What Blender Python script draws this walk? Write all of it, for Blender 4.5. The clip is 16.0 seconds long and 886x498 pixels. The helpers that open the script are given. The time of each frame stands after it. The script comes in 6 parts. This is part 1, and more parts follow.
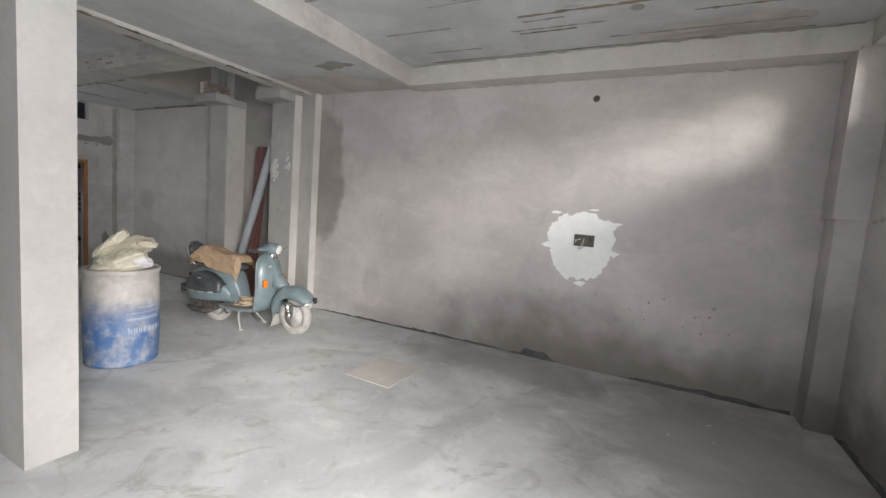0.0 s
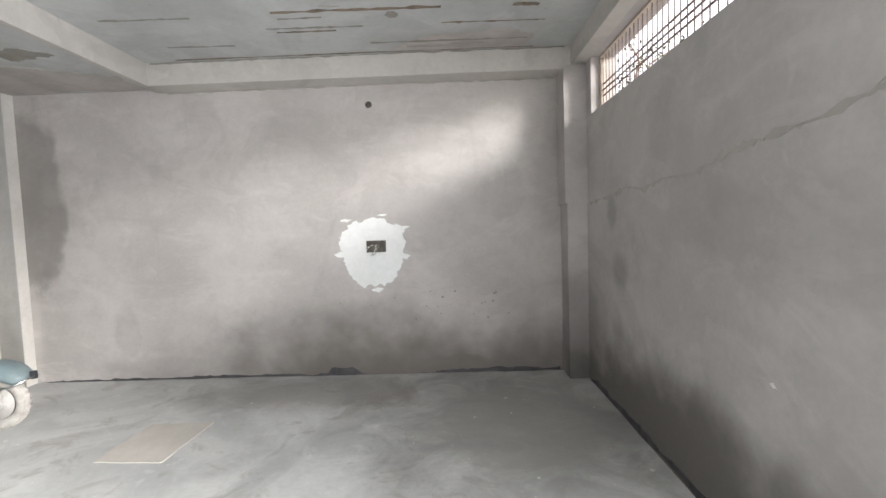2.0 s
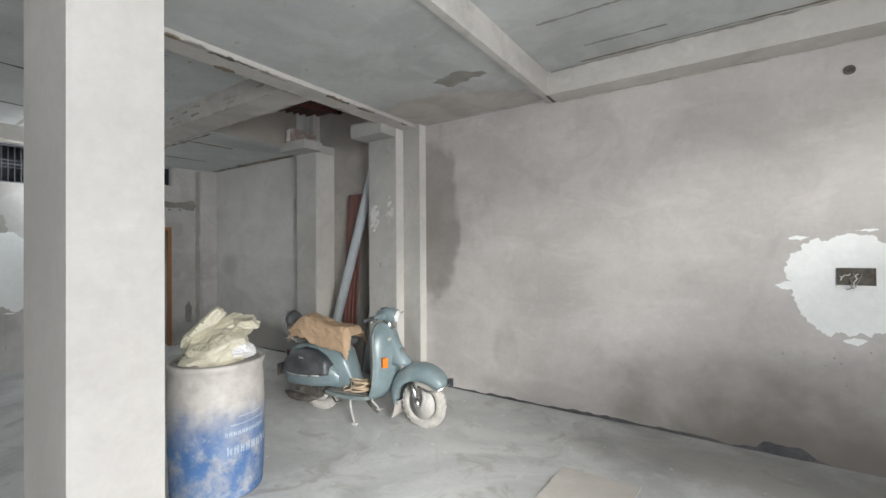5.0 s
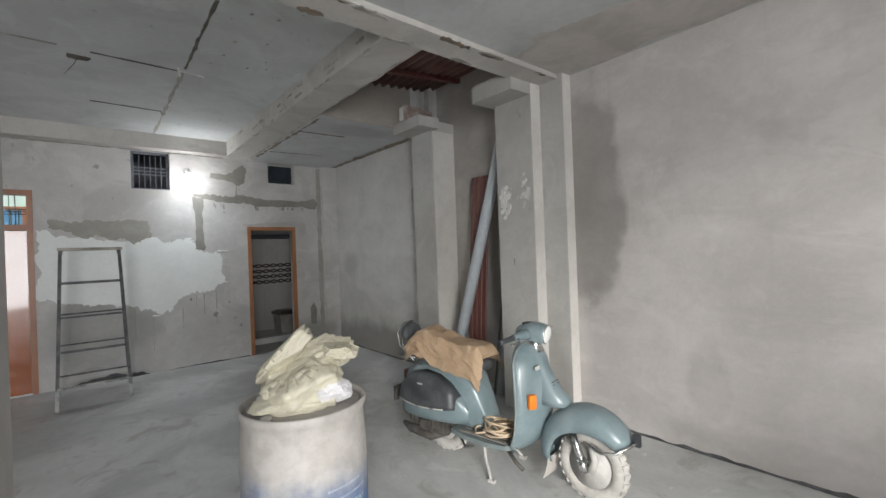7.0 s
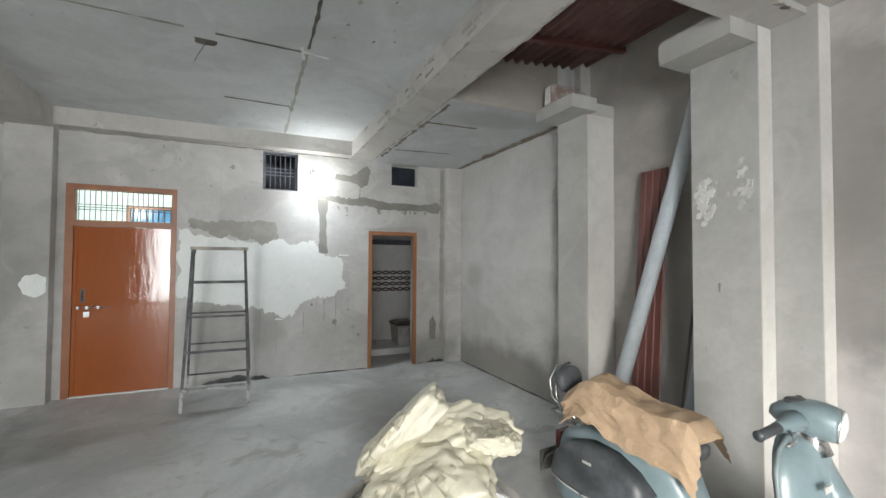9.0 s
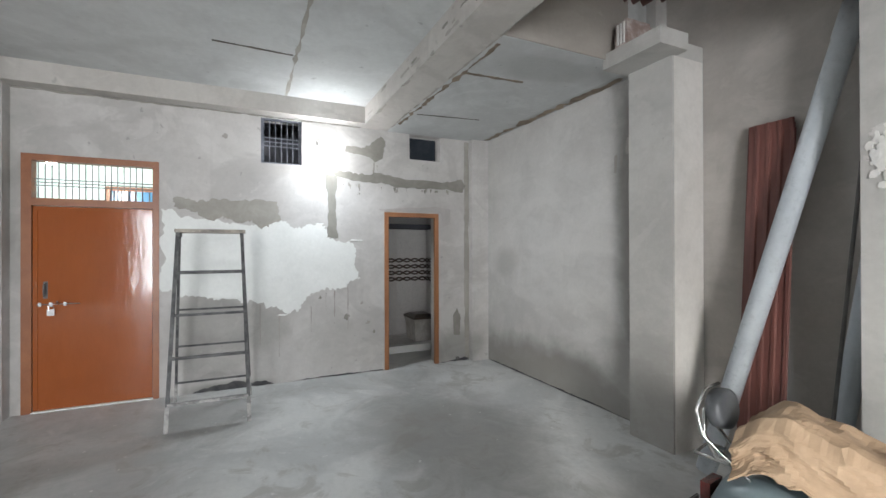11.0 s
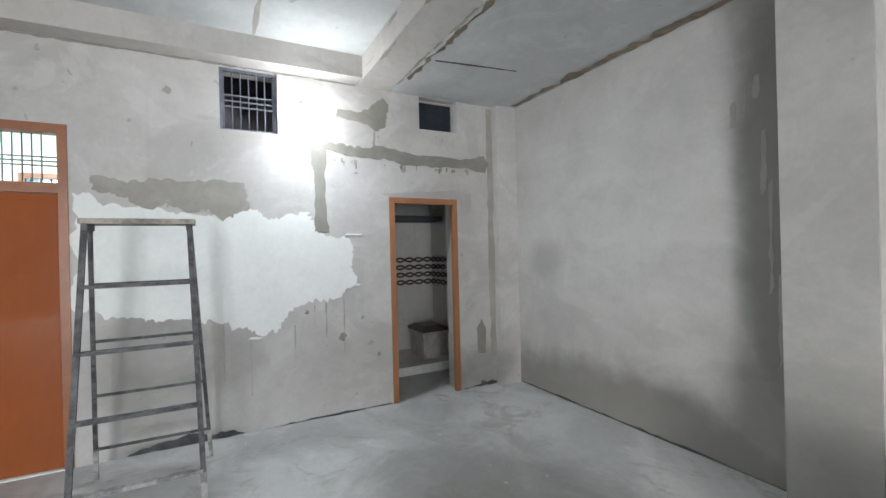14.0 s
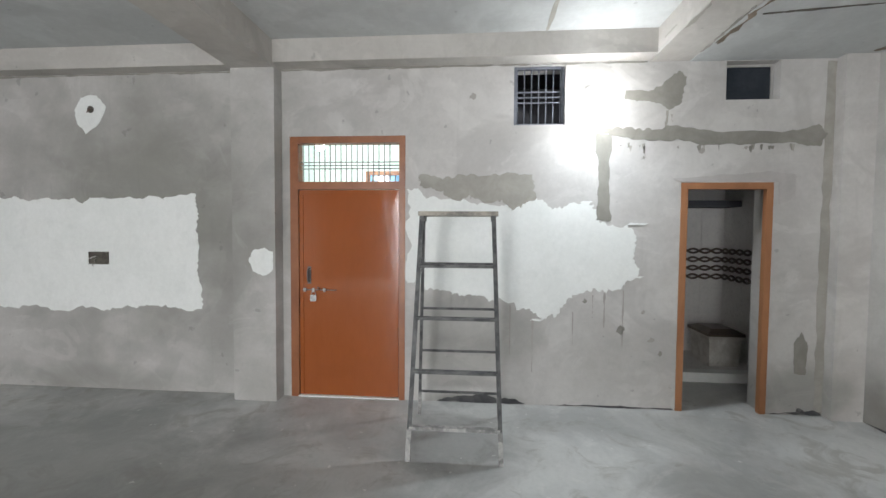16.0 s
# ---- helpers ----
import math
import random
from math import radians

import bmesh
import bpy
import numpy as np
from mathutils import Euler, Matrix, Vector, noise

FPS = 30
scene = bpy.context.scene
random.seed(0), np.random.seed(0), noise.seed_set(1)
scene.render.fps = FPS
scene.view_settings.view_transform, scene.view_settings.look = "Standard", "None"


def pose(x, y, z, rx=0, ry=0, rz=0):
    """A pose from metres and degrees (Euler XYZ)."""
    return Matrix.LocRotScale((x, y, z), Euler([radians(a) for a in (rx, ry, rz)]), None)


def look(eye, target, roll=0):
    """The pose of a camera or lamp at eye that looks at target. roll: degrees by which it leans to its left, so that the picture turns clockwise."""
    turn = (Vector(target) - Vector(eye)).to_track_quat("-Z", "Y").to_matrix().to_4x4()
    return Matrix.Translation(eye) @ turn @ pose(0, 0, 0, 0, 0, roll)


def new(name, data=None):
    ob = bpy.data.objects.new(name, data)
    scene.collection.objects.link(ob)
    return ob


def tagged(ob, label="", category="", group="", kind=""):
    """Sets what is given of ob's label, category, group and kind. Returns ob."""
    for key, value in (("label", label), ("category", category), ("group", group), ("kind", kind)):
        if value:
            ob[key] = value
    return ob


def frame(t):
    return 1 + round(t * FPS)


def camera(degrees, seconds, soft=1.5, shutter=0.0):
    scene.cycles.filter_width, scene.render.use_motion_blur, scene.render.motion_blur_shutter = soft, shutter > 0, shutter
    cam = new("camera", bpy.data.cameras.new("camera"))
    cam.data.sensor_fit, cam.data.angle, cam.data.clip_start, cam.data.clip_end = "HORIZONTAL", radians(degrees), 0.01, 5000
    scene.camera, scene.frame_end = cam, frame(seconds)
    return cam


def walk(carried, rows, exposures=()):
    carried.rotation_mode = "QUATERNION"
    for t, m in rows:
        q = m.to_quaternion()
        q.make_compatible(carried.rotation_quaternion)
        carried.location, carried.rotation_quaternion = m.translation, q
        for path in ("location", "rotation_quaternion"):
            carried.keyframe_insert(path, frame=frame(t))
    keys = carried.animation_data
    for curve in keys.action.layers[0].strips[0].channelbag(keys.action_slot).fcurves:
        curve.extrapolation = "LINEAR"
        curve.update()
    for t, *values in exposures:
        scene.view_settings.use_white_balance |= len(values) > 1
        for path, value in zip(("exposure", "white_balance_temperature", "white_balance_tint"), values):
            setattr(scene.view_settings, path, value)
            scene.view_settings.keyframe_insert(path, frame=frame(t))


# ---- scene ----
cam = camera(91.7, 16.0)
PATH = [
    (0, (0.334, 0.119, 1.576), (-0.574, 1.892, 1.391), 4.2),
    (0.5, (0.412, 0.163, 1.599), (-0.157, 2.077, 1.486), 1.0),
    (1, (0.477, 0.221, 1.579), (0.112, 2.183, 1.454), -1.1),
    (1.5, (0.483, 0.296, 1.558), (0.175, 2.269, 1.453), -2.0),
    (2, (0.387, 0.341, 1.564), (0.339, 2.337, 1.448), -1.9),
    (2.5, (0.207, 0.371, 1.554), (0.308, 2.365, 1.442), -2.1),
    (3, (-0.074, 0.465, 1.548), (-0.232, 2.457, 1.454), -1.6),
    (3.5, (-0.3, 0.61, 1.562), (-0.699, 2.569, 1.62), -1.3),
    (4, (-0.514, 0.705, 1.512), (-1.367, 2.514, 1.537), 0.1),
    (4.5, (-0.842, 0.681, 1.552), (-1.859, 2.403, 1.566), -0.3),
    (4.7, (-0.946, 0.674, 1.545), (-2.006, 2.369, 1.562), -0.4),
    (6.8, (-1.855, 1.343, 1.56), (-3.359, 2.66, 1.537), -1.4),
    (7, (-1.935, 1.438, 1.535), (-3.477, 2.712, 1.535), -2.1),
    (7.5, (-2.122, 1.616, 1.533), (-3.82, 2.672, 1.587), -2.9),
    (7.7, (-2.188, 1.683, 1.559), (-3.937, 2.652, 1.615), -2.5),
    (8, (-2.328, 1.747, 1.518), (-4.14, 2.59, 1.581), -1.8),
    (8.5, (-2.566, 1.781, 1.536), (-4.394, 2.591, 1.589), 0.6),
    (9, (-2.824, 1.734, 1.552), (-4.643, 2.564, 1.609), 0.3),
    (11.5, (-4.002, 1.726, 1.494), (-5.818, 2.563, 1.486), -0.3),
    (12, (-4.278, 1.765, 1.528), (-6.118, 2.549, 1.54), -0.9),
    (12.5, (-4.463, 1.784, 1.523), (-6.295, 2.586, 1.512), -0.7),
    (13, (-4.684, 1.811, 1.506), (-6.466, 2.718, 1.492), -0.8),
    (13.5, (-4.845, 1.817, 1.484), (-6.588, 2.797, 1.445), -1.0),
    (14, (-5.054, 1.868, 1.473), (-6.825, 2.798, 1.474), -1.4),
    (14.5, (-5.227, 1.901, 1.503), (-7.093, 2.619, 1.547), -1.0),
    (15, (-5.283, 1.839, 1.52), (-7.248, 2.21, 1.549), -0.7),
    (15.5, (-5.22, 1.776, 1.524), (-7.215, 1.912, 1.496), -0.2),
    (16, (-5.089, 1.611, 1.558), (-7.08, 1.448, 1.474), 0.4),
]
EXPOSURES = [(0.0, 0.1, 6550, 12), (0.6, 0.36, 6650, 13), (1.5, 0.5, 6520, 11), (3.6, 0.5, 6480, 10), (4.5, 0.34, 6400, 9), (5.5, 0.33, 6450, 8), (7.0, 0.27, 6480, 9), (7.5, 0.53, 6500, 7),
             (8.0, 0.72, 6480, 6), (9.0, 0.84, 6460, 7), (11.5, 1.1, 6350, 10), (12.5, 1.14, 6280, 10), (14.5, 1.02, 6330, 9), (16.0, 1.04, 6450, 9)]
walk(cam, [(t, look(eye, target, roll)) for t, eye, target, roll in PATH], EXPOSURES)
SKY, CLOUD, SUN, ENTRANCE, BULB, ROOM = 0.15, 11.0, 5.0, 228.0, 36.0, 55.0

# ---- light ----
world = bpy.data.worlds.new("sky")
scene.world = world
world.use_nodes = True
wn = world.node_tree.nodes
sky = wn.new("ShaderNodeTexSky")
sky.sky_type = "NISHITA"
sky.sun_disc = False
sky.sun_elevation, sky.sun_rotation = radians(18), radians(123)
sky.air_density, sky.dust_density = 1.0, 3.0
wn["Background"].inputs["Strength"].default_value = SKY
overcast = wn.new("ShaderNodeMix")
overcast.data_type = "RGBA"
overcast.inputs[0].default_value = 0.7
overcast.inputs[7].default_value = (CLOUD, CLOUD, CLOUD * 1.03, 1)
world.node_tree.links.new(sky.outputs["Color"], overcast.inputs[6])
world.node_tree.links.new(overcast.outputs[2], wn["Background"].inputs["Color"])

sun_data = bpy.data.lights.new("sun", "SUN")
sun_data.energy, sun_data.angle, sun_data.color = SUN, radians(19), (1.0, 0.98, 0.95)
sun = new("sun", sun_data)
sun.matrix_world = look((10.0, -6.5, 3.85), (0.0, 0.0, 0.0))


def area_light(name, x, y, z, width, height, watts, target, colour=(1, 1, 1)):
    data = bpy.data.lights.new(name, "AREA")
    data.shape, data.size, data.size_y, data.energy, data.color = "RECTANGLE", width, height, watts, colour
    ob = new(name, data)
    ob.matrix_world = look((x, y, z), target)
    return ob


# daylight that falls in through the wide entrance
area_light("entrance_daylight", 1.86, -0.17, 1.42, 1.85, 2.6, ENTRANCE, (-3.5, 0.7, -0.4), (0.97, 0.98, 1.0))


def point_light(name, place, watts, radius, colour=(1, 1, 1)):
    data = bpy.data.lights.new(name, "POINT")
    data.energy, data.shadow_soft_size, data.color = watts, radius, colour
    ob = new(name, data)
    ob.location = place
    return ob


# the wall bulb throws its light away from its cap, down and into the room
bulb_data = bpy.data.lights.new("wall_bulb_light", "SPOT")
bulb_data.energy, bulb_data.shadow_soft_size, bulb_data.color = BULB, 0.05, (0.85, 0.93, 1.0)
bulb_data.spot_size, bulb_data.spot_blend = radians(180), 1.0
bulb_light = new("wall_bulb_light", bulb_data)
bulb_light.matrix_world = look((-8.63, 2.56, 2.69), (-8.03, 2.56, 1.69))
point_light("back_room_light", (-10.1, -0.27, 2.55), ROOM, 0.06, (0.95, 1.0, 0.98))


# ---- materials ----
def shader(name, rough=0.8, metal=0.0):
    m = bpy.data.materials.new(name)
    m.use_nodes = True
    b = m.node_tree.nodes["Principled BSDF"]
    b.inputs["Roughness"].default_value, b.inputs["Metallic"].default_value = rough, metal
    return m, m.node_tree.nodes, m.node_tree.links, b


def coords(nodes, links, scale=(1, 1, 1)):
    c = nodes.new("ShaderNodeTexCoord")
    mp = nodes.new("ShaderNodeMapping")
    mp.inputs["Scale"].default_value = scale
    links.new(c.outputs["Object"], mp.inputs["Vector"])
    return mp.outputs["Vector"]


def noise_tex(nodes, links, vec, scale, detail=6, rough=0.6, warp=0.0):
    n = nodes.new("ShaderNodeTexNoise")
    n.inputs["Scale"].default_value, n.inputs["Detail"].default_value = scale, detail
    n.inputs["Roughness"].default_value, n.inputs["Distortion"].default_value = rough, warp
    links.new(vec, n.inputs["Vector"])
    return n.outputs["Fac"]


def span(nodes, links, value, a, b, c=0.0, d=1.0):
    r = nodes.new("ShaderNodeMapRange")
    r.interpolation_type = "SMOOTHSTEP"
    for k, v in zip(("From Min", "From Max", "To Min", "To Max"), (a, b, c, d)):
        r.inputs[k].default_value = v
    links.new(value, r.inputs["Value"])
    return r.outputs["Result"]


def blend(nodes, links, fac, a, b):
    m = nodes.new("ShaderNodeMix")
    m.data_type = "RGBA"
    if isinstance(fac, float):
        m.inputs[0].default_value = fac
    else:
        links.new(fac, m.inputs[0])
    for slot, v in ((6, a), (7, b)):
        if isinstance(v, tuple):
            m.inputs[slot].default_value = (*v, 1)
        else:
            links.new(v, m.inputs[slot])
    return m.outputs[2]


def arith(nodes, links, op, a, b):
    m = nodes.new("ShaderNodeMath")
    m.operation = op
    for i, v in enumerate((a, b)):
        if isinstance(v, (int, float)):
            m.inputs[i].default_value = v
        else:
            links.new(v, m.inputs[i])
    return m.outputs[0]


def bump(nodes, links, b, height, strength=0.3, depth=0.01):
    n = nodes.new("ShaderNodeBump")
    n.inputs["Strength"].default_value, n.inputs["Distance"].default_value = strength, depth
    links.new(height, n.inputs["Height"])
    links.new(n.outputs["Normal"], b.inputs["Normal"])


def mottled(name, light, dark, scale=1.5, fine=40, rough=0.85, relief=0.25, depth=0.004, stretch=(1, 1, 1), stains_and_shade=(), stain_shade_tint=(0.165, 0.152, 0.135),
            specks=0.0, metal=0.0, trowel=0.0, grainy=0.24, blotch=0.0):
    """Paint, cement or cloth with clouds and grain at two sizes. Spots (centre, radii, strength) of damp, dirt or
    painted shade have a ragged outline;
    a fourth number, 0 to 1, makes the outline crisp. blotch: strength of wide, soft-edged drying marks."""
    m, n, l, b = shader(name, rough, metal)
    v = coords(n, l, stretch)
    big, small = noise_tex(n, l, v, scale, 5, 0.6, 0.4), noise_tex(n, l, v, fine, 5, 0.7)
    col = blend(n, l, span(n, l, big, 0.37, 0.63), dark, light)
    grain = blend(n, l, span(n, l, small, 0.3, 0.75), tuple(c * 0.82 for c in dark), light)
    col = blend(n, l, grainy, col, grain)
    cloud = noise_tex(n, l, v, scale * 5, 9, 0.7, 0.2)
    if trowel:
        flat = coords(n, l, (0.8, 0.8, 1.9))
        sweep = noise_tex(n, l, flat, 1.6, 7, 0.62, 0.7)
        col = blend(n, l, span(n, l, sweep, 0.50, 0.66, 0.0, trowel), col, tuple(min(1.0, c * 1.13) for c in light))
        col = blend(n, l, span(n, l, sweep, 0.46, 0.30, 0.0, trowel), col, tuple(c * 0.80 for c in dark))
    col = blend(n, l, span(n, l, cloud, 0.46, 0.72, 0.0, 0.38), col, tuple(c * 0.86 for c in dark))
    if blotch:
        wide = coords(n, l, (0.55, 0.55, 0.75))
        mark = noise_tex(n, l, wide, 1.1, 4, 0.55, 1.6)
        col = blend(n, l, span(n, l, mark, 0.52, 0.60, 0.0, blotch), col, tuple(c * 0.70 for c in dark))
        edge = noise_tex(n, l, wide, 2.3, 6, 0.6, 2.2)
        col = blend(n, l, span(n, l, edge, 0.56, 0.62, 0.0, blotch * 0.8), col, tuple(min(1.0, c * 1.16) for c in light))
        streak = noise_tex(n, l, coords(n, l, (5.0, 5.0, 0.45)), 1.4, 5, 0.6, 0.5)
        col = blend(n, l, span(n, l, streak, 0.60, 0.72, 0.0, blotch * 0.7), col, tuple(c * 0.78 for c in dark))
    if stains_and_shade:
        free = coords(n, l)
        ragged = n.new("ShaderNodeTexNoise")
        ragged.inputs["Scale"].default_value, ragged.inputs["Detail"].default_value = 2.6, 7
        l.new(free, ragged.inputs["Vector"])
        total = None
        for centre, radii, power, *crisp in stains_and_shade:
            hard = crisp[0] if crisp else 0.0
            mp = n.new("ShaderNodeMapping")
            mp.vector_type = "TEXTURE"
            mp.inputs["Location"].default_value, mp.inputs["Scale"].default_value = centre, radii
            l.new(free, mp.inputs["Vector"])
            ln = n.new("ShaderNodeVectorMath")
            ln.operation = "LENGTH"
            l.new(mp.outputs["Vector"], ln.inputs[0])
            d = arith(n, l, "ADD", ln.outputs["Value"], arith(n, l, "MULTIPLY", arith(n, l, "SUBTRACT", ragged.outputs["Fac"], 0.5), 0.9))
            f = span(n, l, d, 1.3 - 0.28 * hard, 0.15 + 0.72 * hard, 0.0, power)
            total = f if total is None else arith(n, l, "MAXIMUM", total, f)
        col = blend(n, l, total, col, stain_shade_tint)
    if specks:
        s = noise_tex(n, l, v, 9, 3, 0.5)
        col = blend(n, l, span(n, l, s, 0.70, 0.74, 0.0, specks), col, tuple(c * 0.35 for c in dark))
    l.new(col, b.inputs["Base Color"])
    if relief:
        bump(n, l, b, arith(n, l, "ADD", arith(n, l, "MULTIPLY", small, 0.18), big), relief, depth)
    l.new(span(n, l, small, 0.2, 0.8, rough * 0.85, min(1.0, rough * 1.1)), b.inputs["Roughness"])
    return m


CEM_L, CEM_D = (0.566, 0.537, 0.518), (0.464, 0.438, 0.420)
m_wall_n = mottled("plaster_north", CEM_L, CEM_D, 0.9, 30, 0.9, 0.2, trowel=0.3, blotch=0.22, stains_and_shade=(
    # the foot spots hold damp and shade put into the colour
    ((-0.4, 4.78, 0.0), (2.3, 1, 0.80), 0.95), ((1.0, 4.78, 0.0), (1.2, 1, 0.66), 0.9), ((0.0, 4.78, 0.0), (2.0, 1, 0.36), 0.9, 0.45), ((-0.2, 4.78, 0.45), (1.7, 1, 0.36), 0.3, 0.35),
    # the spots at x 0.7 and 1.4 paint the shade near the pilaster
    ((-2.0, 4.78, 1.2), (1.2, 1, 0.35), 0.12), ((0.7, 4.78, 0.75), (1.1, 1, 0.9), 0.16), ((1.4, 4.78, 2.2), (0.22, 1, 0.9), 0.22),
    ((-4.02, 4.78, 1.95), (0.36, 1, 0.98), 0.5, 0.92), ((-3.10, 4.78, 0.52), (0.15, 1, 0.36), 0.17, 0.7), ((-2.5, 4.78, 0.1), (0.9, 1, 0.2), 0.3, 0.5)), stain_shade_tint=(0.145, 0.130, 0.115))
m_wall_e = mottled("plaster_east", (0.524, 0.500, 0.486), (0.434, 0.412, 0.399), 0.8, 30, 0.9, 0.2, trowel=0.3, blotch=0.22, stains_and_shade=(
    # corner and foot spots mix damp with shade painted into the plaster
    ((1.69, 4.5, 0.05), (1, 0.7, 1.05), 0.7), ((1.69, 3.2, 0.0), (1, 2.2, 0.72), 0.97, 0.45), ((1.69, 1.2, 0.0), (1, 2.0, 0.72), 0.95, 0.45),
    ((1.69, 3.75, 1.15), (1, 0.17, 0.17), 0.42, 0.4), ((1.69, 3.9, 1.62), (1, 0.12, 0.16), 0.34, 0.4), ((1.69, 2.2, 1.5), (1, 0.9, 0.25), 0.16, 0.3)), stain_shade_tint=(0.15, 0.138, 0.125))
m_wall_w = mottled("plaster_west", (0.615, 0.600, 0.580), (0.505, 0.490, 0.472), 1.0, 30, 0.9, 0.2, trowel=0.25, blotch=0.32, stains_and_shade=(
    ((-8.95, 1.6, 0.65), (1, 0.75, 0.33), 0.35, 0.4), ((-8.95, 4.4, 0.2), (1, 0.35, 0.28), 0.45, 0.5), ((-8.95, 1.6, 0.02), (1, 0.5, 0.08), 0.8),
    ((-8.95, 1.42, 0.58), (1, 0.48, 0.5), 0.34, 0.7), ((-8.95, 2.75, 0.4), (1, 0.5, 0.4), 0.16, 0.4), ((-8.95, 4.0, 0.12), (1, 0.3, 0.22), 0.4, 0.4),
    # wide south-west spot: greenish damp, plus weaker light put into the colour
    ((-8.95, -1.5, 1.7), (1, 1.9, 1.7), 0.66), ((-8.95, -2.0, 0.1), (1, 1.3, 0.22), 0.5), ((-8.95, -0.8, 0.6), (1, 0.5, 0.8), 0.45), ((-8.8, -0.4, 0.15), (1, 0.4, 0.4), 0.4),
    ((-8.95, -1.0, 2.2), (1, 0.22, 0.26), 0.3, 0.4)), stain_shade_tint=(0.165, 0.163, 0.138), specks=0.35)
m_wall_b = mottled("plaster_bay", (0.57, 0.56, 0.54), (0.475, 0.465, 0.448), 0.9, 30, 0.9, 0.2, trowel=0.25, blotch=0.2, stains_and_shade=(
    # a darker foot and a darker upright band beside column 2
    ((-7.5, 4.8, 0.0), (2.1, 1, 0.52), 0.72, 0.55), ((-8.4, 4.8, 1.35), (0.3, 1, 0.22), 0.34, 0.3), ((-6.36, 4.8, 1.6), (0.26, 1, 1.7), 0.68, 0.5), ((-6.45, 4.8, 0.3), (0.45, 1, 0.7), 0.55, 0.3)))
m_column = mottled("plaster_column", (0.529, 0.522, 0.497), (0.442, 0.433, 0.410), 1.2, 30, 0.9, 0.2, specks=0.25, trowel=0.25, blotch=0.22, stains_and_shade=(
    ((-6.0, 4.55, 0.2), (0.8, 1, 0.7), 0.45), ((-4.6, 4.5, 0.1), (0.6, 1, 0.35), 0.3), ((-4.3, 4.6, 0.35), (0.2, 1, 0.55), 0.45, 0.3), ((-4.6, 4.5, 2.9), (0.5, 1, 0.2), 0.2, 0.3)))
m_pillar = mottled("pillar_whitewash", (0.46, 0.445, 0.425), (0.39, 0.375, 0.355), 1.6, 25, 0.9, 0.25)
m_beam = mottled("beam_plaster", (0.571, 0.550, 0.517), (0.492, 0.470, 0.440), 1.4, 25, 0.9, 0.2, specks=0.3, blotch=0.3)
m_slab = mottled("slab_shuttering", (0.55, 0.565, 0.56), (0.44, 0.452, 0.45), 0.8, 22, 0.88, 0.35, 0.006, specks=0.3, blotch=0.26, stains_and_shade=(
    ((0.3, 4.3, 3.21), (0.7, 0.25, 1), 0.35), ((-3.7, 4.3, 3.03), (0.7, 0.5, 1), 0.3), ((-7.3, 4.75, 3.0), (1.6, 0.09, 1), 0.6)))
m_slab_back = mottled("back_slab_shuttering", (0.63, 0.65, 0.645), (0.52, 0.535, 0.535), 0.8, 22, 0.88, 0.35, 0.006, specks=0.35, blotch=0.24, stains_and_shade=(((-7.3, 4.75, 3.0), (1.6, 0.09, 1), 0.6), ((-6.6, 4.0, 3.0), (0.3, 0.6, 1), 0.25, 0.4)))
# brown plaster of recess and shaft, their dimness put into the colour
m_recess = mottled("recess_plaster", (0.51, 0.485, 0.455), (0.42, 0.395, 0.365), 0.9, 30, 0.9, 0.2, trowel=0.3, blotch=0.25)
m_shaft = mottled("brown_plaster_painted_dim", (0.43, 0.40, 0.365), (0.34, 0.312, 0.28), 0.9, 30, 0.9, 0.2, trowel=0.3, blotch=0.25)


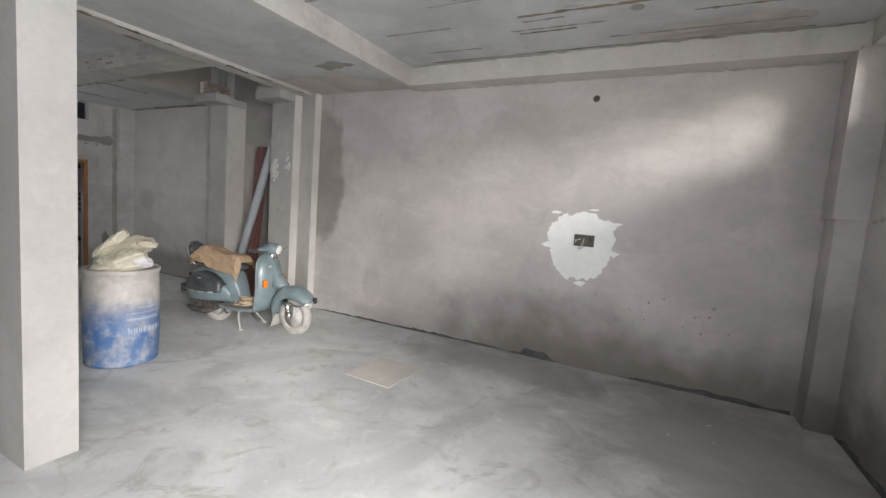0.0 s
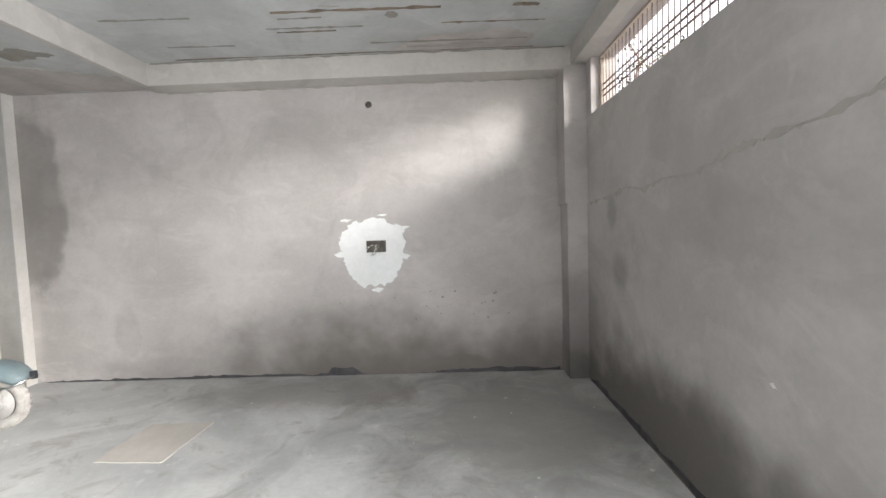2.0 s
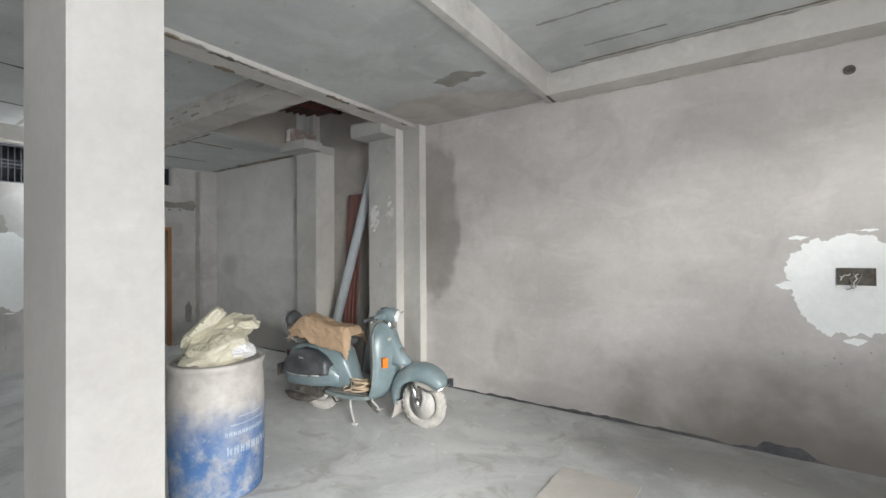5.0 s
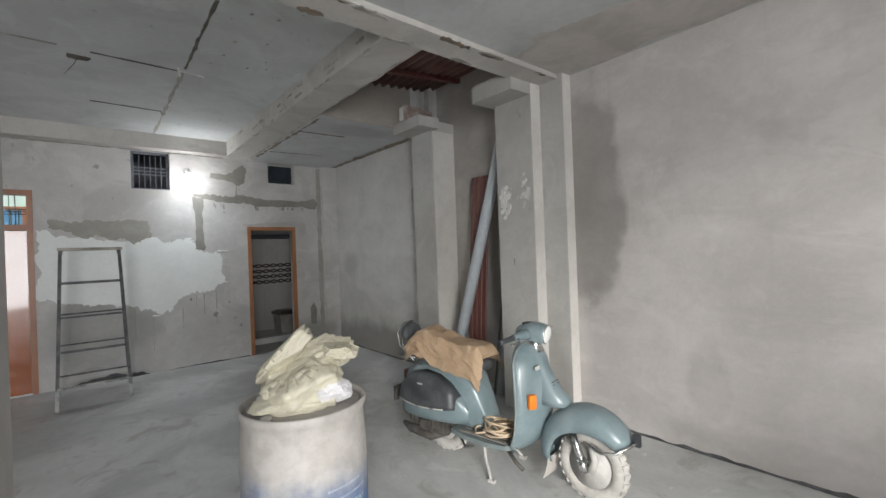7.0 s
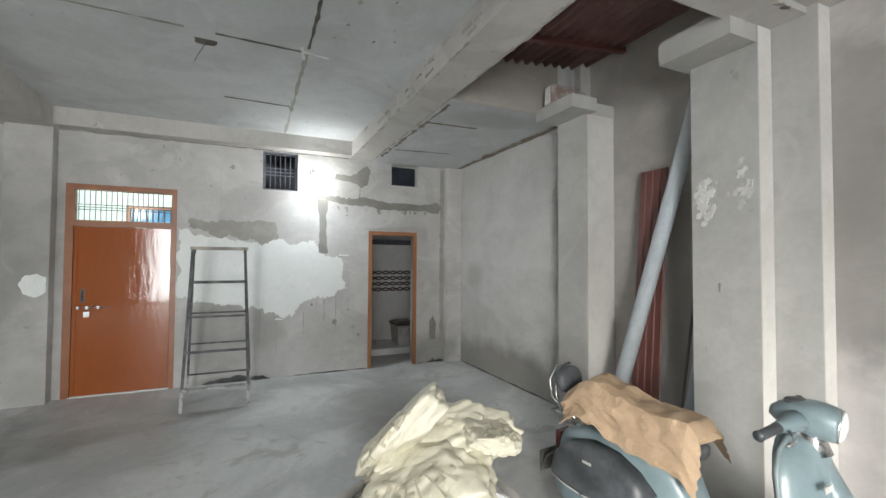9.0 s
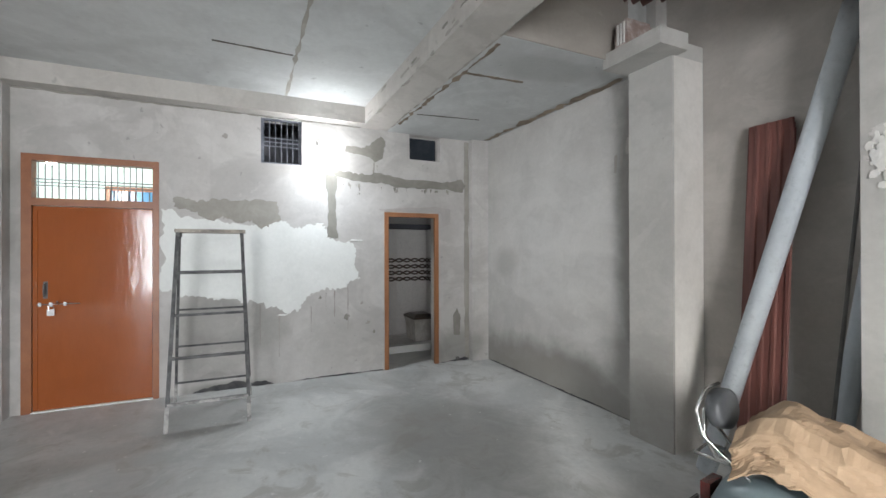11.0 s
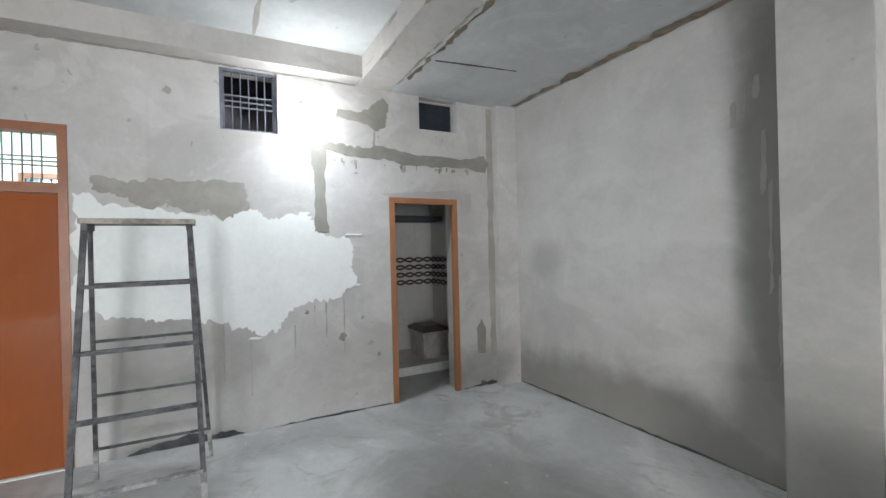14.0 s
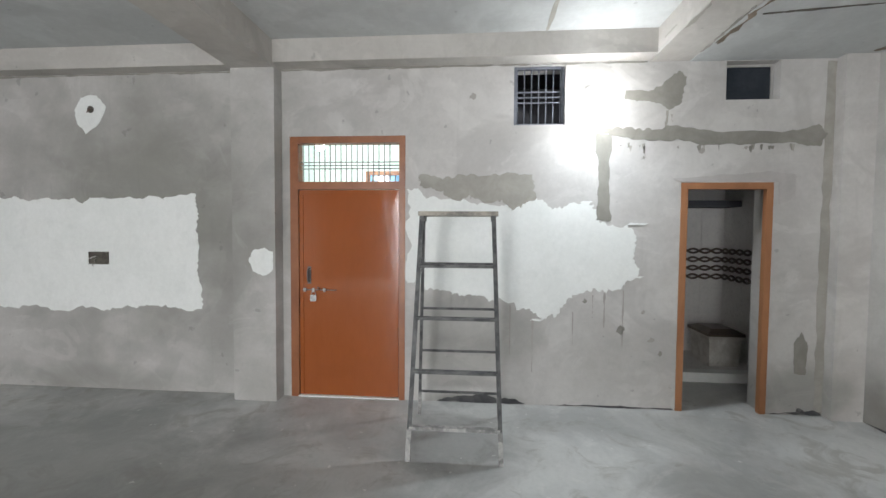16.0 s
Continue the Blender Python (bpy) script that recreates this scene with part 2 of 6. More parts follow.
def cement_floor():
    """Bare trowelled cement: pale dust over darker damp, sweeping trowel marks, small drops of lime and a painted
    shadow.
    """
    m, n, l, b = shader("cement_floor", 0.5)
    v = coords(n, l)
    broad, mid, fine = noise_tex(n, l, v, 0.75, 5, 0.6, 1.2), noise_tex(n, l, v, 2.4, 7, 0.66, 1.5), noise_tex(n, l, v, 24, 5, 0.7)
    col = blend(n, l, span(n, l, broad, 0.38, 0.62), (0.47, 0.48, 0.475), (0.63, 0.635, 0.62))
    col = blend(n, l, span(n, l, mid, 0.52, 0.66, 0.0, 0.62), col, (0.335, 0.32, 0.29))
    col = blend(n, l, span(n, l, mid, 0.44, 0.32, 0.0, 0.42), col, (0.74, 0.735, 0.71))
    sweep = noise_tex(n, l, coords(n, l, (0.7, 2.2, 1)), 2.0, 8, 0.7, 2.4)
    col = blend(n, l, span(n, l, sweep, 0.55, 0.66, 0.0, 0.16), col, (0.36, 0.36, 0.35))
    col = blend(n, l, span(n, l, fine, 0.35, 0.75, 0.0, 0.16), col, (0.30, 0.30, 0.29))
    ragged_edge = arith(n, l, "MULTIPLY", arith(n, l, "SUBTRACT", noise_tex(n, l, v, 1.9, 8, 0.65, 0.8), 0.5), 1.3)
    # the first patch puts the shadow beside the entrance into the floor colour
    for centre, radii, power, tint in (((0.9, 3.7, 0), (1.5, 1.5, 1), 0.75, (0.19, 0.18, 0.165)), ((-0.9, 4.35, 0), (1.6, 0.5, 1), 0.6, (0.20, 0.185, 0.165)),
                                       ((-8.2, 1.5, 0), (0.7, 0.6, 1), 0.5, (0.17, 0.175, 0.17)), ((-7.0, -1.3, 0), (2.2, 1.8, 1), 0.6, (0.20, 0.205, 0.19)),
                                       ((-7.0, 3.3, 0), (1.5, 0.9, 1), 0.6, (0.22, 0.21, 0.19)), ((-8.6, 3.0, 0), (0.35, 1.6, 1), 0.3, (0.22, 0.22, 0.21)),
                                       ((-5.2, 3.9, 0), (1.0, 0.8, 1), 0.4, (0.22, 0.21, 0.19)), ((-7.4, 0.5, 0), (1.7, 1.3, 1), 0.42, (0.22, 0.225, 0.215))):
        mp = n.new("ShaderNodeMapping")
        mp.vector_type = "TEXTURE"
        mp.inputs["Location"].default_value, mp.inputs["Scale"].default_value = centre, radii
        l.new(v, mp.inputs["Vector"])
        ln = n.new("ShaderNodeVectorMath")
        ln.operation = "LENGTH"
        l.new(mp.outputs["Vector"], ln.inputs[0])
        col = blend(n, l, span(n, l, arith(n, l, "ADD", ln.outputs["Value"], ragged_edge), 1.15, 0.35, 0.0, power), col, tint)
    drops = noise_tex(n, l, v, 13, 2, 0.5)
    col = blend(n, l, span(n, l, drops, 0.72, 0.74, 0.0, 0.5), col, (0.75, 0.74, 0.72))
    l.new(col, b.inputs["Base Color"])
    l.new(span(n, l, mid, 0.35, 0.65, 0.62, 0.40), b.inputs["Roughness"])
    bump(n, l, b, arith(n, l, "ADD", arith(n, l, "MULTIPLY", fine, 0.2), mid), 0.2, 0.004)
    return m


m_floor = cement_floor()
m_putty = mottled("white_putty", (0.88, 0.89, 0.88), (0.82, 0.84, 0.82), 2.0, 30, 0.8, 0.12)
m_putty_w = mottled("pale_putty", (0.90, 0.915, 0.895), (0.85, 0.87, 0.845), 2.0, 30, 0.8, 0.12)
m_wet = mottled("damp_plaster", (0.43, 0.405, 0.375), (0.37, 0.345, 0.32), 2.0, 30, 0.85, 0.15)
m_slabstain = mottled("stained_slab", (0.52, 0.485, 0.46), (0.40, 0.37, 0.345), 3.0, 30, 0.85, 0.2)
# cream corner plaster, made paler to carry the light on the east sides
m_lit_band = mottled("pale_band_painted_lit", (0.69, 0.67, 0.635), (0.60, 0.58, 0.545), 2.5, 30, 0.85, 0.15)
m_mortar = mottled("repair_mortar", (0.33, 0.315, 0.28), (0.25, 0.24, 0.215), 4.0, 40, 0.95, 0.6, 0.006)
m_mortar_pale = mottled("pale_repair_mortar", (0.43, 0.41, 0.37), (0.34, 0.325, 0.29), 4.0, 40, 0.95, 0.5, 0.005)
m_ventbar = mottled("dark_blue_iron", (0.20, 0.215, 0.25), (0.12, 0.13, 0.155), 8, 40, 0.6, 0.1)
m_foot_dark = mottled("near_black_wall_foot", (0.10, 0.10, 0.10), (0.05, 0.05, 0.055), 8.0, 50, 0.9, 0.6, 0.01)
m_crack = mottled("dark_crack", (0.16, 0.145, 0.12), (0.08, 0.07, 0.06), 9.0, 50, 0.95, 0.5)
m_brown_gap = mottled("brown_joint", (0.30, 0.24, 0.18), (0.16, 0.13, 0.10), 6.0, 40, 0.95, 0.6, 0.008)
m_white = mottled("limewash_spots", (0.82, 0.81, 0.78), (0.7, 0.69, 0.66), 6, 40, 0.9, 0.2)
m_door = mottled("orange_brown_door_paint", (0.355, 0.102, 0.029), (0.345, 0.097, 0.027), 5.0, 18, 0.075, 0.22, 0.010, stretch=(1, 1, 0.3), blotch=0.14)
m_frame = mottled("brown_frame_paint", (0.34, 0.125, 0.048), (0.26, 0.09, 0.034), 3.0, 30, 0.4, 0.1)
m_wcframe = mottled("wood_frame", (0.42, 0.19, 0.085), (0.32, 0.135, 0.06), 5.0, 30, 0.55, 0.15, stretch=(1, 1, 0.2))
m_chrome = mottled("chrome", (0.75, 0.75, 0.74), (0.55, 0.54, 0.52), 8, 40, 0.22, 0.0, metal=1.0)
m_bar = mottled("painted_iron_bars", (0.15, 0.145, 0.14), (0.09, 0.087, 0.084), 8, 40, 0.5, 0.1)
m_rustbar = mottled("rusty_iron_bars", (0.24, 0.15, 0.12), (0.14, 0.09, 0.08), 8, 40, 0.7, 0.2)
m_steel = mottled("paint_spattered_steel", (0.15, 0.15, 0.148), (0.035, 0.037, 0.04), 14, 45, 0.6, 0.25)
m_darkpane = mottled("dark_dusty_glass", (0.045, 0.055, 0.07), (0.02, 0.026, 0.036), 2, 20, 0.25, 0.05)
m_roomwall = mottled("pale_green_room_paint", (0.72, 0.80, 0.76), (0.66, 0.75, 0.71), 1.5, 25, 0.7, 0.08)
m_tile = mottled("pale_wall_tile", (0.78, 0.76, 0.735), (0.70, 0.68, 0.66), 2.0, 30, 0.3, 0.05)
m_tileband = mottled("brown_wave_tile", (0.12, 0.085, 0.065), (0.07, 0.05, 0.04), 6.0, 40, 0.35, 0.05)
# near-black plaster: the darkness of the back rooms is put into its colour
m_dark = mottled("painted_dark_plaster", (0.10, 0.105, 0.12), (0.07, 0.075, 0.09), 1.5, 25, 0.9, 0.1)
m_outside = mottled("outside_facade_paint", (0.82, 0.79, 0.74), (0.70, 0.66, 0.60), 1.2, 20, 0.85, 0.2)
m_ground = mottled("street_dust", (0.55, 0.52, 0.48), (0.45, 0.42, 0.39), 0.5, 12, 0.95, 0.3)


# ---- mesh helpers ----
def box(bm, x0, x1, y0, y1, z0, z1, m=None):
    vs = [bm.verts.new(Vector(p) if m is None else m @ Vector(p)) for p in
          ((x0, y0, z0), (x1, y0, z0), (x1, y1, z0), (x0, y1, z0), (x0, y0, z1), (x1, y0, z1), (x1, y1, z1), (x0, y1, z1))]
    for f in ((0, 3, 2, 1), (4, 5, 6, 7), (0, 1, 5, 4), (1, 2, 6, 5), (2, 3, 7, 6), (3, 0, 4, 7)):
        bm.faces.new([vs[i] for i in f])
    return vs


def loft(bm, rings, caps=True, closed=True):
    """A skin over rings of equally many points."""
    rows = [[bm.verts.new(p) for p in r] for r in rings]
    n = len(rows[0])
    for a, b in zip(rows, rows[1:]):
        for i in range(n if closed else n - 1):
            j = (i + 1) % n
            bm.faces.new((a[i], a[j], b[j], b[i]))
    if caps and closed:
        bm.faces.new(rows[0][::-1])
        bm.faces.new(rows[-1])
    return rows


def tube(bm, pts, r, n=8, caps=True):
    """A round bar along points; r: one radius, or one for each point."""
    pts = [Vector(p) for p in pts]
    rs = r if isinstance(r, (list, tuple)) else [r] * len(pts)
    rings, side = [], None
    for i, p in enumerate(pts):
        d = (pts[min(i + 1, len(pts) - 1)] - pts[max(i - 1, 0)]).normalized()
        if side is None:
            side = d.orthogonal().normalized()
        side = (side - d * side.dot(d)).normalized()
        up = d.cross(side)
        rings.append([p + (side * math.cos(2 * math.pi * k / n) + up * math.sin(2 * math.pi * k / n)) * rs[i] for k in range(n)])
    return loft(bm, rings, caps)


def lathe(bm, profile, n=32, axis="Z", m=None):
    """Turns (radius, height) pairs round an axis."""
    rings = []
    for r, h in profile:
        ring = []
        for k in range(n):
            a = 2 * math.pi * k / n
            c, s = r * math.cos(a), r * math.sin(a)
            p = Vector((c, s, h)) if axis == "Z" else Vector((s, h, c)) if axis == "Y" else Vector((h, c, s))
            ring.append(p if m is None else m @ p)
        rings.append(ring)
    return loft(bm, rings)


def mesh_of(name, bm, material, smooth=False, bevel=0.0):
    if bevel:
        bmesh.ops.bevel(bm, geom=[e for e in bm.edges if len(e.link_faces) == 2 and e.calc_face_angle(0) > 0.6], offset=bevel, segments=2, affect="EDGES", profile=0.6)
    bmesh.ops.recalc_face_normals(bm, faces=bm.faces)
    me = bpy.data.meshes.new(name)
    bm.to_mesh(me)
    bm.free()
    me.materials.append(material)
    for p in me.polygons:
        p.use_smooth = smooth
    return me


def part(name, bm, material, parent=None, label="", smooth=False, bevel=0.0):
    ob = new(name, mesh_of(name, bm, material, smooth, bevel))
    ob.parent = parent
    return tagged(ob, label)


def thing(name, label, category, group="", m=None, kind=""):
    ob = new(name)
    ob.empty_display_size = 0.1
    if m is not None:
        ob.matrix_world = m
    return tagged(ob, label, category, group, kind)


def structure(name, bm, material, label, category, bevel=0.0, smooth=False):
    ob = new(name, mesh_of(name, bm, material, smooth, bevel))
    return tagged(ob, label, category, "", "structure")


def block(name, material, label, category, *boxes, bevel=0.0):
    bm = bmesh.new()
    for b in boxes:
        box(bm, *b)
    return structure(name, bm, material, label, category, bevel)


def pierced(bm, axis, near, far, span_u, span_z, holes):
    """A wall slab with openings through it; axis: the way it faces, u: the other level way."""
    us = sorted({*span_u, *(h[0] for h in holes), *(h[1] for h in holes)})
    zs = sorted({*span_z, *(h[2] for h in holes), *(h[3] for h in holes)})
    solid = lambda i, k: 0 <= i < len(us) - 1 and 0 <= k < len(zs) - 1 and not any(
        h[0] <= (us[i] + us[i + 1]) / 2 <= h[1] and h[2] <= (zs[k] + zs[k + 1]) / 2 <= h[3] for h in holes)
    made = {}

    def v(d, u, z):
        key = (d, u, z)
        if key not in made:
            made[key] = bm.verts.new((d, u, z) if axis == "x" else (u, d, z))
        return made[key]

    for i in range(len(us) - 1):
        for k in range(len(zs) - 1):
            if not solid(i, k):
                continue
            a, b, c, d = us[i], us[i + 1], zs[k], zs[k + 1]
            for w in (near, far):
                bm.faces.new((v(w, a, c), v(w, b, c), v(w, b, d), v(w, a, d)))
            for di, dk, e, f in ((-1, 0, (a, c), (a, d)), (1, 0, (b, c), (b, d)), (0, -1, (a, c), (b, c)), (0, 1, (a, d), (b, d))):
                if not solid(i + di, k + dk):
                    bm.faces.new((v(near, *e), v(near, *f), v(far, *f), v(far, *e)))


def ragged(points, rough=0.02, steps=14, seed=0, closed=True):
    """Joins a few corner points by an uneven hand-trowelled line."""
    out, n = [], len(points)
    for i in range(n if closed else n - 1):
        a, b = Vector(points[i]), Vector(points[(i + 1) % n])
        across = Vector((-(b - a).y, (b - a).x)).normalized()
        for k in range(steps):
            f = k / steps
            p = a.lerp(b, f)
            q = Vector((p.x * 9 + seed * 7.3, p.y * 9, seed * 1.7))
            wob = (noise.noise(q) * 1.2 + noise.noise(q * 3.1) * 0.6 + noise.noise(q * 8.3) * 0.45 + noise.noise(q * 19.0) * 0.3) * rough
            out.append(p + across * wob * min(1.0, 0.35 + 4 * f * (1 - f)))
    return out


def skim(name, material, label, category, axis, face, points, rough=0.02, steps=14, seed=0, thick=0.003, toward=1):
    """A thin skim coat with an uneven outline on a wall or ceiling; points in (level way, up) or, on a ceiling, (x, y)."""
    bm = bmesh.new()
    put = {"x": lambda p, d: (face + d * toward, p.x, p.y), "y": lambda p, d: (p.x, face + d * toward, p.y), "z": lambda p, d: (p.x, p.y, face + d * toward)}[axis]
    line = ragged(points, rough, steps, seed)
    back, front = [bm.verts.new(put(p, -0.004)) for p in line], [bm.verts.new(put(p, thick)) for p in line]
    n = len(line)
    for i in range(n):
        j = (i + 1) % n
        bm.faces.new((back[i], back[j], front[j], front[i]))
    edges = [bm.edges.get((front[i], front[(i + 1) % n])) for i in range(n)]
    bmesh.ops.triangle_fill(bm, edges=edges, use_beauty=True)
    ob = new(name, mesh_of(name, bm, material))
    return tagged(ob, label, category, "", "structure")


# ---- the shell ----
WEST, NORTH, EAST, SOUTH, T = -8.95, 4.785, 1.69, -3.6, 0.23
DOOR, WC = (-0.12, 0.95, 0.0, 2.41), (3.35, 4.075, 0.0, 1.98)
VENT1, VENT2 = (1.91, 2.35, 2.49, 3.005), (3.68, 4.11, 2.68, 3.0)
WINDOW_HOLE, ENTRANCE_HOLE = (1.0, 4.38, 2.53, 3.036), (-1.15, 0.8, 0.0, 2.75)

bm = bmesh.new()
N = 60
grid = [[bm.verts.new((-12.2 + 14.12 * i / N, SOUTH - T + (5.4 - SOUTH + T) * j / 40, 0)) for j in range(41)] for i in range(N + 1)]
for i in range(N):
    for j in range(40):
        bm.faces.new((grid[i][j], grid[i + 1][j], grid[i + 1][j + 1], grid[i][j + 1]))
floor = structure("floor", bm, m_floor, "bare grey cement floor, dusty and worn", "floor")

bm = bmesh.new()
pierced(bm, "x", WEST, WEST - T, (SOUTH - T, 5.2), (0.0, 3.6), (DOOR, WC, VENT1, VENT2))
structure("wall_west", bm, m_wall_w, "rough cement plastered wall with patched putty", "wall")
bm = bmesh.new()
pierced(bm, "x", EAST, EAST + T, (SOUTH - T, NORTH + T), (0.0, 3.6), (WINDOW_HOLE, ENTRANCE_HOLE))
structure("wall_east", bm, m_wall_e, "grey cement plastered wall, its base darkened by damp and painted shade", "wall")
block("wall_north", m_wall_n, "long cement plastered wall with damp marks and painted shade", "wall", (-4.13, EAST, NORTH, NORTH + T, 0, 3.6))
block("wall_recess", m_recess, "brownish plastered wall of the recess, dimness painted in", "wall", (-6.19, -4.13, 4.93, 5.16, 0, 3.62), (-6.5, -4.2, 4.931, 5.161, 3.62, 4.4))
block("wall_bay", m_wall_b, "smooth grey plastered wall of the back bay", "wall", (WEST, -6.19, 4.80, 5.16, 0, 3.6))
block("wall_south", m_wall_e, "plain cement plastered wall", "wall", (WEST, EAST, SOUTH - T, SOUTH, 0, 3.6))

# ceilings: the raised slabs, the low slab between them and the low slab of the back bay
block("ceiling_front", m_slab, "bare concrete slab with shuttering marks", "ceiling", (-2.56, EAST + T, SOUTH - T, NORTH + T, 3.215, 3.6))
block("ceiling_low", m_slab, "low smooth concrete slab, chipped at its edge", "ceiling", (-4.18, -2.56, SOUTH - T, NORTH + T, 3.035, 3.6))
block("ceiling_back", m_slab_back, "grey concrete slab with conduit grooves", "ceiling", (WEST, -4.42, SOUTH - T, 3.05, 3.215, 3.6))
block("ceiling_bay", m_slab_back, "low concrete slab with brown joints", "ceiling", (WEST, -6.28, 3.38, 4.80, 3.005, 3.6))

# beams
block("beam_north", m_beam, "plastered concrete beam along the wall", "beam", (-2.56, 1.56, 4.55, NORTH, 3.0, 3.215), bevel=0.006)
block("beam_east", m_beam, "plastered concrete beam over the barred window", "beam", (1.56, 1.688, SOUTH, NORTH, 3.03, 3.215), bevel=0.006)
block("beam_step", m_beam, "cream plastered slab edge", "beam", (-2.60, -2.54, SOUTH, NORTH, 3.0, 3.215), bevel=0.006)
block("beam_cross", m_beam, "concrete beam with broken plaster edges", "beam", (-4.42, -4.18, SOUTH, 4.94, 2.995, 3.6), bevel=0.008)
block("beam_middle", m_beam, "deep plastered concrete beam", "beam", (WEST, -4.42, 3.05, 3.38, 3.01, 3.6), bevel=0.008)
block("beam_west", m_beam, "shallow plastered beam over the door wall", "beam", (WEST, -8.77, -0.2, 3.05, 3.02, 3.215), bevel=0.006)
block("beam_west_south", m_beam, "shallow plastered beam over the wall", "beam", (WEST, -8.80, SOUTH, -0.6, 3.02, 3.215), bevel=0.006)
block("beam_south", m_beam, "plastered concrete beam on a pilaster", "beam", (WEST, -4.42, -0.6, -0.2, 2.99, 3.215), bevel=0.008)

# pilasters, columns and the free pillar
block("pilaster_north_east", m_wall_e, "plastered corner pilaster with a broken lower edge", "pilaster", (1.50, EAST, 4.53, NORTH, 0, 3.03), bevel=0.006)
block("pilaster_skin", m_wall_e, "thicker plaster coat ending in a ragged edge", "pilaster", (1.475, EAST, 4.505, NORTH, 1.72, 3.0), bevel=0.006)
block("pilaster_south_west", m_wall_w, "plastered pilaster with a white putty spot", "pilaster", (WEST, -8.80, -0.6, -0.2, 0, 2.99), bevel=0.008)
block("pilaster_north_west", m_wall_w, "narrow plastered corner pilaster", "pilaster", (WEST, -8.86, 4.55, 4.80, 0, 3.005), bevel=0.02)
block("column_1", m_column, "square plastered column with white splashes", "column", (-4.80, -4.37, 4.52, 4.94, 0, 3.05), bevel=0.008)
block("column_step", m_column, "stepped plastered return beside the column", "column", (-4.37, -4.13, 4.66, 4.94, 0, 3.036), bevel=0.008)
block("corbel_1", m_column, "plastered concrete corbel under the beam", "corbel", (-4.85, -4.375, 4.27, 4.60, 2.89, 3.045), bevel=0.012)
block("column_2", m_column, "square plastered column with a rounded corner", "column", (-6.27, -5.88, 4.58, 4.94, 0, 3.05), bevel=0.012)
block("corbel_2", m_column, "plastered concrete corbel with a brick on top", "corbel", (-6.30, -5.78, 4.33, 4.62, 2.93, 3.05), bevel=0.012)
block("pillar", m_pillar, "free-standing whitewashed concrete pillar", "pillar", (-3.02, -2.60, 1.08, 1.325, 0, 3.04), bevel=0.01)
# thin pale bands that paint the columns' east faces as lit
for nm, x, y0, y1 in (("lit_corner_band", -4.37, 4.525, 4.655), ("lit_corner_band", -4.13, 4.665, 4.782)):
    block(nm, m_lit_band, "cream plaster band with east light painted in, on the column corner", "trim", (x - 0.004, x + 0.003, y0, y1, 0.0, 2.99 if y0 < 4.6 else 3.034))
block("lit_corner_band", m_lit_band, "cream plaster band with east light painted in, on the column corner", "trim", (-5.884, -5.877, 4.60, 4.92, 0.0, 2.93))
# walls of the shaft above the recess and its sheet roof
# thin sheet added over the slab edge to darken it by colour
block("slab_edge", m_shaft, "thin brown sheet painted dim over the bay slab's edge", "wall", (-6.281, -6.268, 3.385, 4.575, 3.008, 3.6))
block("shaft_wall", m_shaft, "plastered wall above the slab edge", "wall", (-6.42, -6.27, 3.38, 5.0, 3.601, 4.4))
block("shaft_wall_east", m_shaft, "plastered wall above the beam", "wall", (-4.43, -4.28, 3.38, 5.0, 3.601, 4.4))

# corrugated roof sheets over the shaft
def corrugated(bm, length, width, pitch, deep, m, n=8):
    """A wavy sheet: ridges along x, waves along y, with thickness."""
    steps = int(width / pitch * n)
    for i0, i1 in ((0.0, length),):
        rows = []
        for k in range(steps + 1):
            y = width * k / steps
            z = deep * math.sin(2 * math.pi * y / pitch)
            rows.append([m @ Vector((i0, y, z)), m @ Vector((i1, y, z)), m @ Vector((i1, y, z + 0.003)), m @ Vector((i0, y, z + 0.003))])
        loft(bm, rows)


m_redsheet = mottled("red_oxide_sheet", (0.20, 0.075, 0.058), (0.12, 0.045, 0.038), 2.0, 30, 0.55, 0.1, stretch=(1, 1, 0.3))
roof = thing("sheet_roof", "dark red corrugated roof sheets over the shaft", "roof", kind="structure")
bm = bmesh.new()
corrugated(bm, 2.2, 1.75, 0.115, 0.040, pose(-6.40, 3.30, 3.42, 6, 0, 0))
part("roof_sheet", bm, mottled("faded_roof_sheet", (0.25, 0.135, 0.115), (0.14, 0.07, 0.06), 2.0, 30, 0.5, 0.1), roof, smooth=True)
for x in (-5.75, -4.95):
    bm = bmesh.new()
    box(bm, -0.025, 0.025, 0, 1.7, -0.075, -0.026, pose(x, 3.32, 3.42, 6, 0, 0))
    part("purlin", bm, m_redsheet, roof, "dark steel purlin under the sheets")

# ---- door with its barred transom ----
door = thing("door_1", "glossy orange-brown steel door under a barred transom", "door", m=pose(WEST, 0.415, 0), kind="structure")
y0, y1, zt = -0.535, 0.535, 2.41
bm = bmesh.new()
for b in ((-0.10, 0.012, y0, y0 + 0.075, 0, zt), (-0.10, 0.012, y1 - 0.055, y1, 0, zt), (-0.10, 0.0115, y0 + 0.075, y1 - 0.055, zt - 0.06, zt),
          (-0.10, 0.0115, y0 + 0.075, y1 - 0.055, 1.93, 2.0)):
    box(bm, *b)
part("door_frame", bm, m_frame, door, "brown painted steel frame", bevel=0.005)
bm = bmesh.new()
box(bm, -0.055, -0.012, y0 + 0.08, y1 - 0.06, 0.015, 1.925)
leaf = part("door_leaf", bm, m_door, door, "glossy orange-brown sheet steel leaf", bevel=0.004)
bm = bmesh.new()
